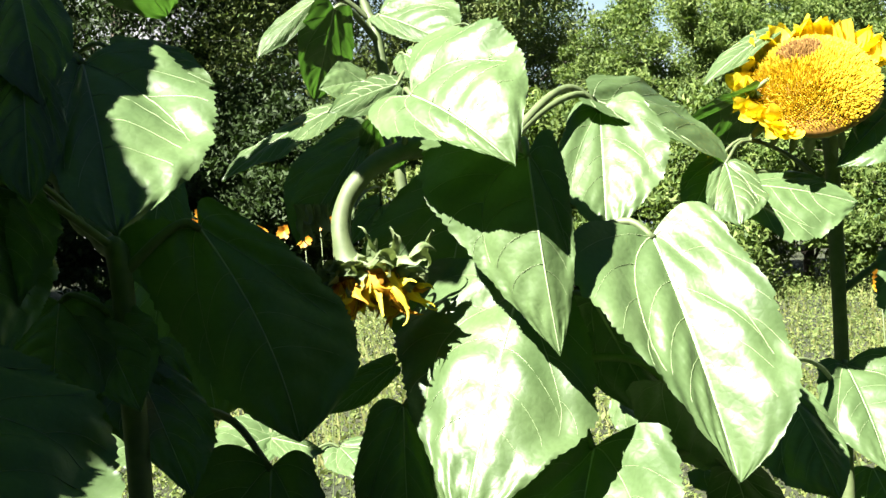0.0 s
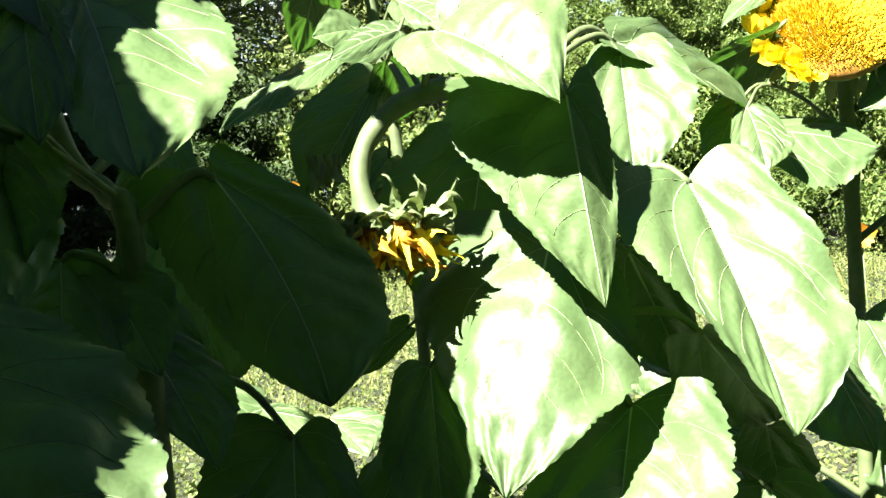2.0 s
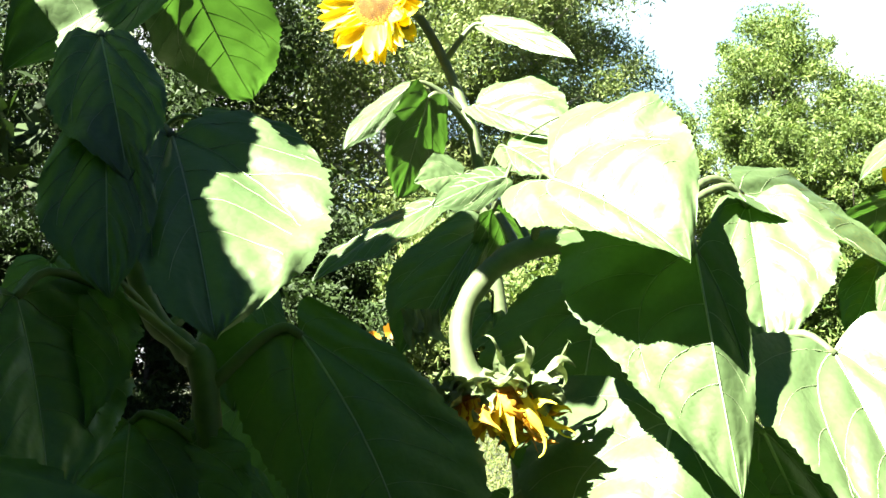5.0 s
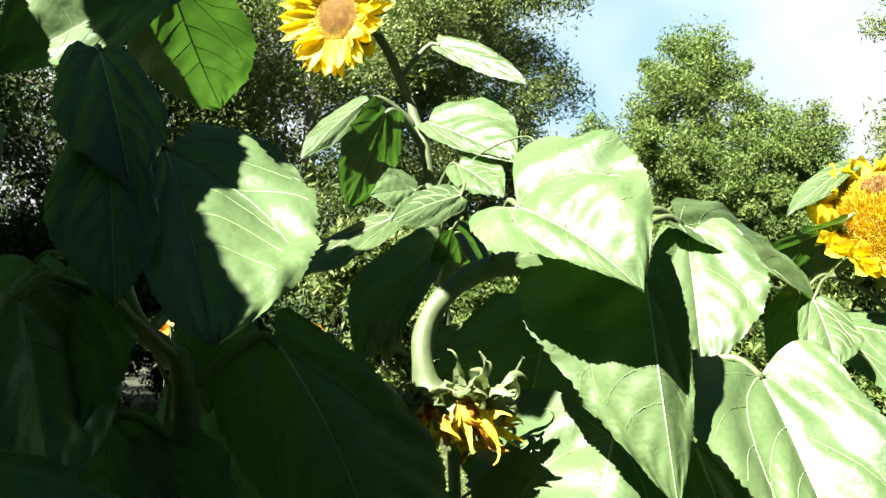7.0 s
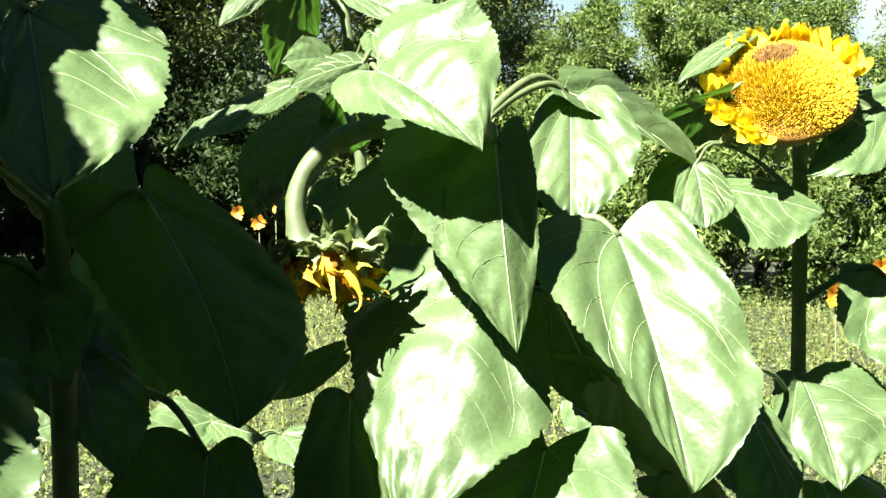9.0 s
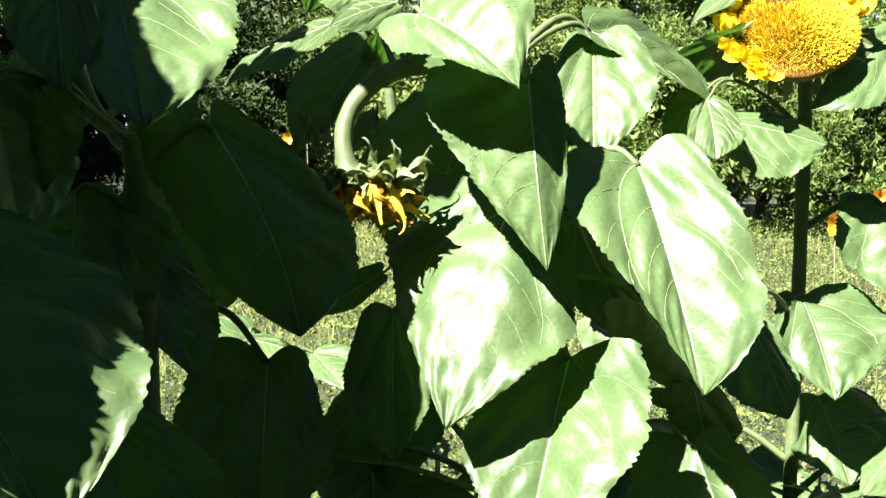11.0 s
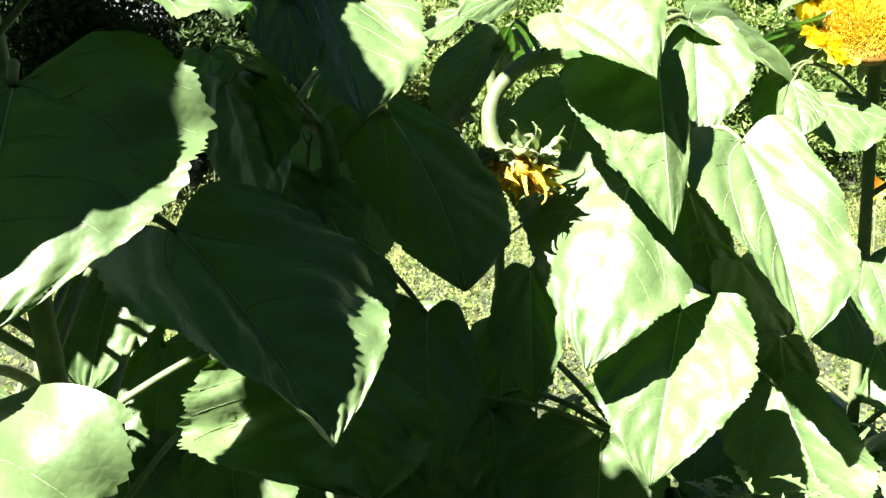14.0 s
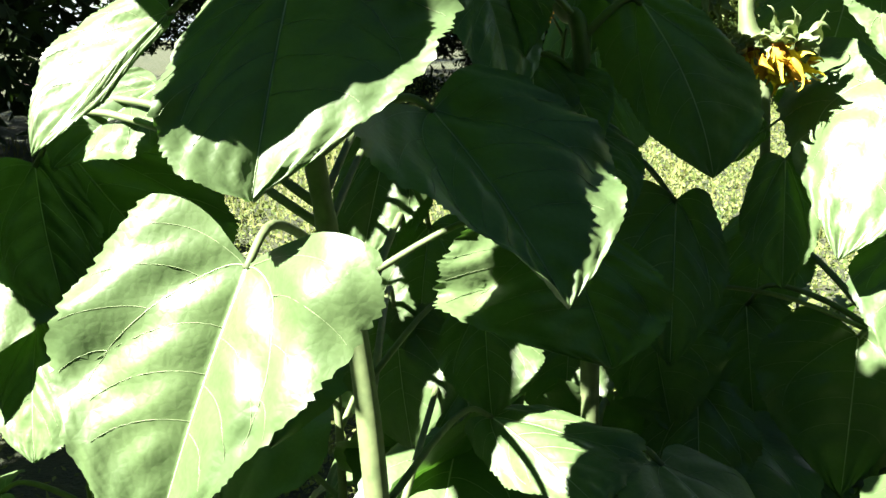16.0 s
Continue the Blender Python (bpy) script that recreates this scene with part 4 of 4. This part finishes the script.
low_plant = thing("sunflower", (-0.3, 2.1, 0), "low sunflower with pale sunlit leaves behind the others", "sunflower", PLANTS)
stem(low_plant, [(-0.3, 2.1, -0.05), (-0.35, 2.08, 0.6), (-0.38, 2.05, 1.1)], 0.012, 0.007)
leaf(low_plant, (-0.579, 2.000, 1.109), (-0.680, 1.900, 1.075), (-0.671, 2.000, 1.138), (-0.597, 1.900, 1.058))
leaf(low_plant, (-0.374, 2.000, 1.093), (-0.494, 1.900, 1.055), (-0.469, 2.000, 1.122), (-0.402, 1.900, 1.038))
leaf(low_plant, (-0.358, 1.900, 1.107), (-0.242, 1.800, 1.101), (-0.305, 1.850, 1.123), (-0.296, 1.800, 1.079))
leaf(low_plant, (-0.276, 2.100, 1.048), (-0.196, 2.000, 0.994), (-0.290, 2.050, 1.016), (-0.171, 2.100, 1.035))
leaf(low_plant, (0.258, 1.800, 1.176), (0.312, 1.750, 1.107), (0.238, 1.800, 1.126), (0.330, 1.800, 1.151))
leaf(low_plant, (0.363, 1.700, 1.082), (0.419, 1.650, 1.050), (0.349, 1.700, 1.047), (0.430, 1.700, 1.076))
leaf(low_plant, (0.642, 1.800, 1.054), (0.667, 1.700, 0.929), (0.582, 1.750, 0.972), (0.788, 1.800, 0.996))
for x, y, top, seed in ((-0.85, 1.50, 1.05, 21), (-0.28, 1.62, 0.98, 22), (0.30, 1.80, 0.95, 23), (-1.2, 1.2, 1.2, 24), (-0.75, 2.0, 0.72, 25), (-0.52, 1.34, 0.84, 27), (-0.15, 1.5, 0.84, 28), (0.55, 2.05, 0.95, 29), (0.22, 2.15, 0.92, 30), (0.40, 1.62, 0.80, 31), (0.9, 1.7, 1.0, 26)):
    p = thing("sunflower", (x, y, 0), "young sunflower without a flower in the shade of taller ones", "sunflower", PLANTS)
    stem(p, [(x, y, -0.05), (x + 0.02, y, top * 0.5), (x - 0.01, y + 0.02, top)], 0.012, 0.006)
    lower_leaves(p, 11, 0.25, top - 0.05, 0.31, seed)


# ---- small plants ----
def marigold(x, y, z, seed):
    """A small orange garden flower on a thin stalk."""
    rnd = random.Random(seed)
    g = slope(x, y)
    t = thing("marigold", (x, y, g), "small orange flower on a thin green stalk", "flower", "orange flowers in the grass")
    tube("stem", [(x, y, g - 0.02), (x + 0.02, y, (g + z) / 2), (x, y, z)], 0.0022, 0.0018, t, n=8, sides=6)
    v, f = [], []
    for k in range(14):
        w = k * 2.4
        d = Vector((math.cos(w), -0.25, math.sin(w))).normalized()
        e = d.cross(Vector((0, 1, 0))).normalized()
        r = 0.035 * rnd.uniform(0.7, 1.2)
        o = len(v)
        c = Vector((x, y, z))
        v += [c, c + d * r * 0.6 + e * r * 0.4, c + d * r + Vector((0, -0.01, 0)), c + d * r * 0.6 - e * r * 0.4]
        f.append((o, o + 1, o + 2, o + 3))
    part("blossom", mesh_of("blossom", v, f, ORANGE), t, "orange petals")


ORANGE = plain("orange_petal", (0.44, 0.165, 0.0055), (0.495, 0.248, 0.011), 20, 0.6, (0.495, 0.22, 0.0055), 0.3)
for k, (x, y, z) in enumerate(((-1.468, 5.000, 1.608), (-1.442, 5.100, 1.615), (-1.071, 4.600, 1.503), (-0.990, 4.700, 1.505), (0.999, 2.800, 1.294), (1.268, 3.200, 1.352), (-0.852, 4.500, 1.459), (-0.782, 4.500, 1.531), (-0.689, 4.400, 1.542), (-1.436, 4.800, 1.548))):
    marigold(x, y, z, k)


def weed(x, y, top, seed):
    """A leafy weed: a thin stalk with narrow leaves in pairs."""
    rnd = random.Random(seed)
    t = thing("weed", (x, y, 0), "light green leafy weed growing between the sunflowers", "weed", "weeds between the sunflowers")
    tube("stem", [(x, y, -0.02), (x + rnd.uniform(-0.05, 0.05), y, top * 0.6), (x + rnd.uniform(-0.06, 0.06), y, top)], 0.005, 0.002, t, n=10, sides=6)
    for k in range(24):
        z = top * (0.4 + 0.62 * k / 23)
        w = k * 2.4 + rnd.uniform(-0.4, 0.4)
        o = Vector((math.cos(w), math.sin(w), rnd.uniform(-0.2, 0.5)))
        e = Vector((-o.y, o.x, 0)).normalized()
        r = rnd.uniform(0.08, 0.17) * (1.2 - 0.75 * k / 23)
        c = Vector((x, y, z))
        v = []
        for i in range(9):
            q = i / 8
            p = c + o * r * q + Vector((0, 0, -0.35 * r * q * q))
            hw = r * 0.16 * math.sin(math.pi * min(1, q * 0.95 + 0.05)) * (0.55 + 0.9 * (i % 2))
            v += [p - e * hw + Vector((0, 0, hw * 0.3)), p, p + e * hw + Vector((0, 0, hw * 0.3))]
        f = [(i * 3 + j, i * 3 + j + 1, i * 3 + j + 4, i * 3 + j + 3) for i in range(8) for j in (0, 1)]
        part("leaf", mesh_of("leaf", v, f, WEED), t)


WEED = plain("weed_leaf", (0.075, 0.125, 0.05), (0.15, 0.2, 0.085), 30, 0.5, (0.17, 0.24, 0.06), 0.3)
for k, (x, y, top) in enumerate(((0.420, 1.550, 0.887), (0.311, 1.500, 0.860), (0.539, 1.600, 0.853), (0.263, 1.500, 0.868), (0.456, 1.500, 0.835), (0.697, 1.750, 0.883), (0.649, 1.900, 0.944), (0.331, 1.400, 0.860), (-0.033, 1.700, 0.886), (0.011, 1.800, 0.928), (0.001, 1.750, 0.955), (0.058, 1.700, 0.950), (0.253, 1.300, 0.958), (0.305, 1.300, 0.942), (0.381, 1.350, 0.927), (0.433, 1.350, 0.920), (0.494, 1.400, 0.932), (0.267, 1.250, 0.925), (0.373, 1.250, 0.912), (0.442, 1.300, 0.903), (0.586, 1.600, 0.947), (0.737, 1.700, 0.891))):
    weed(x, y, top, k)
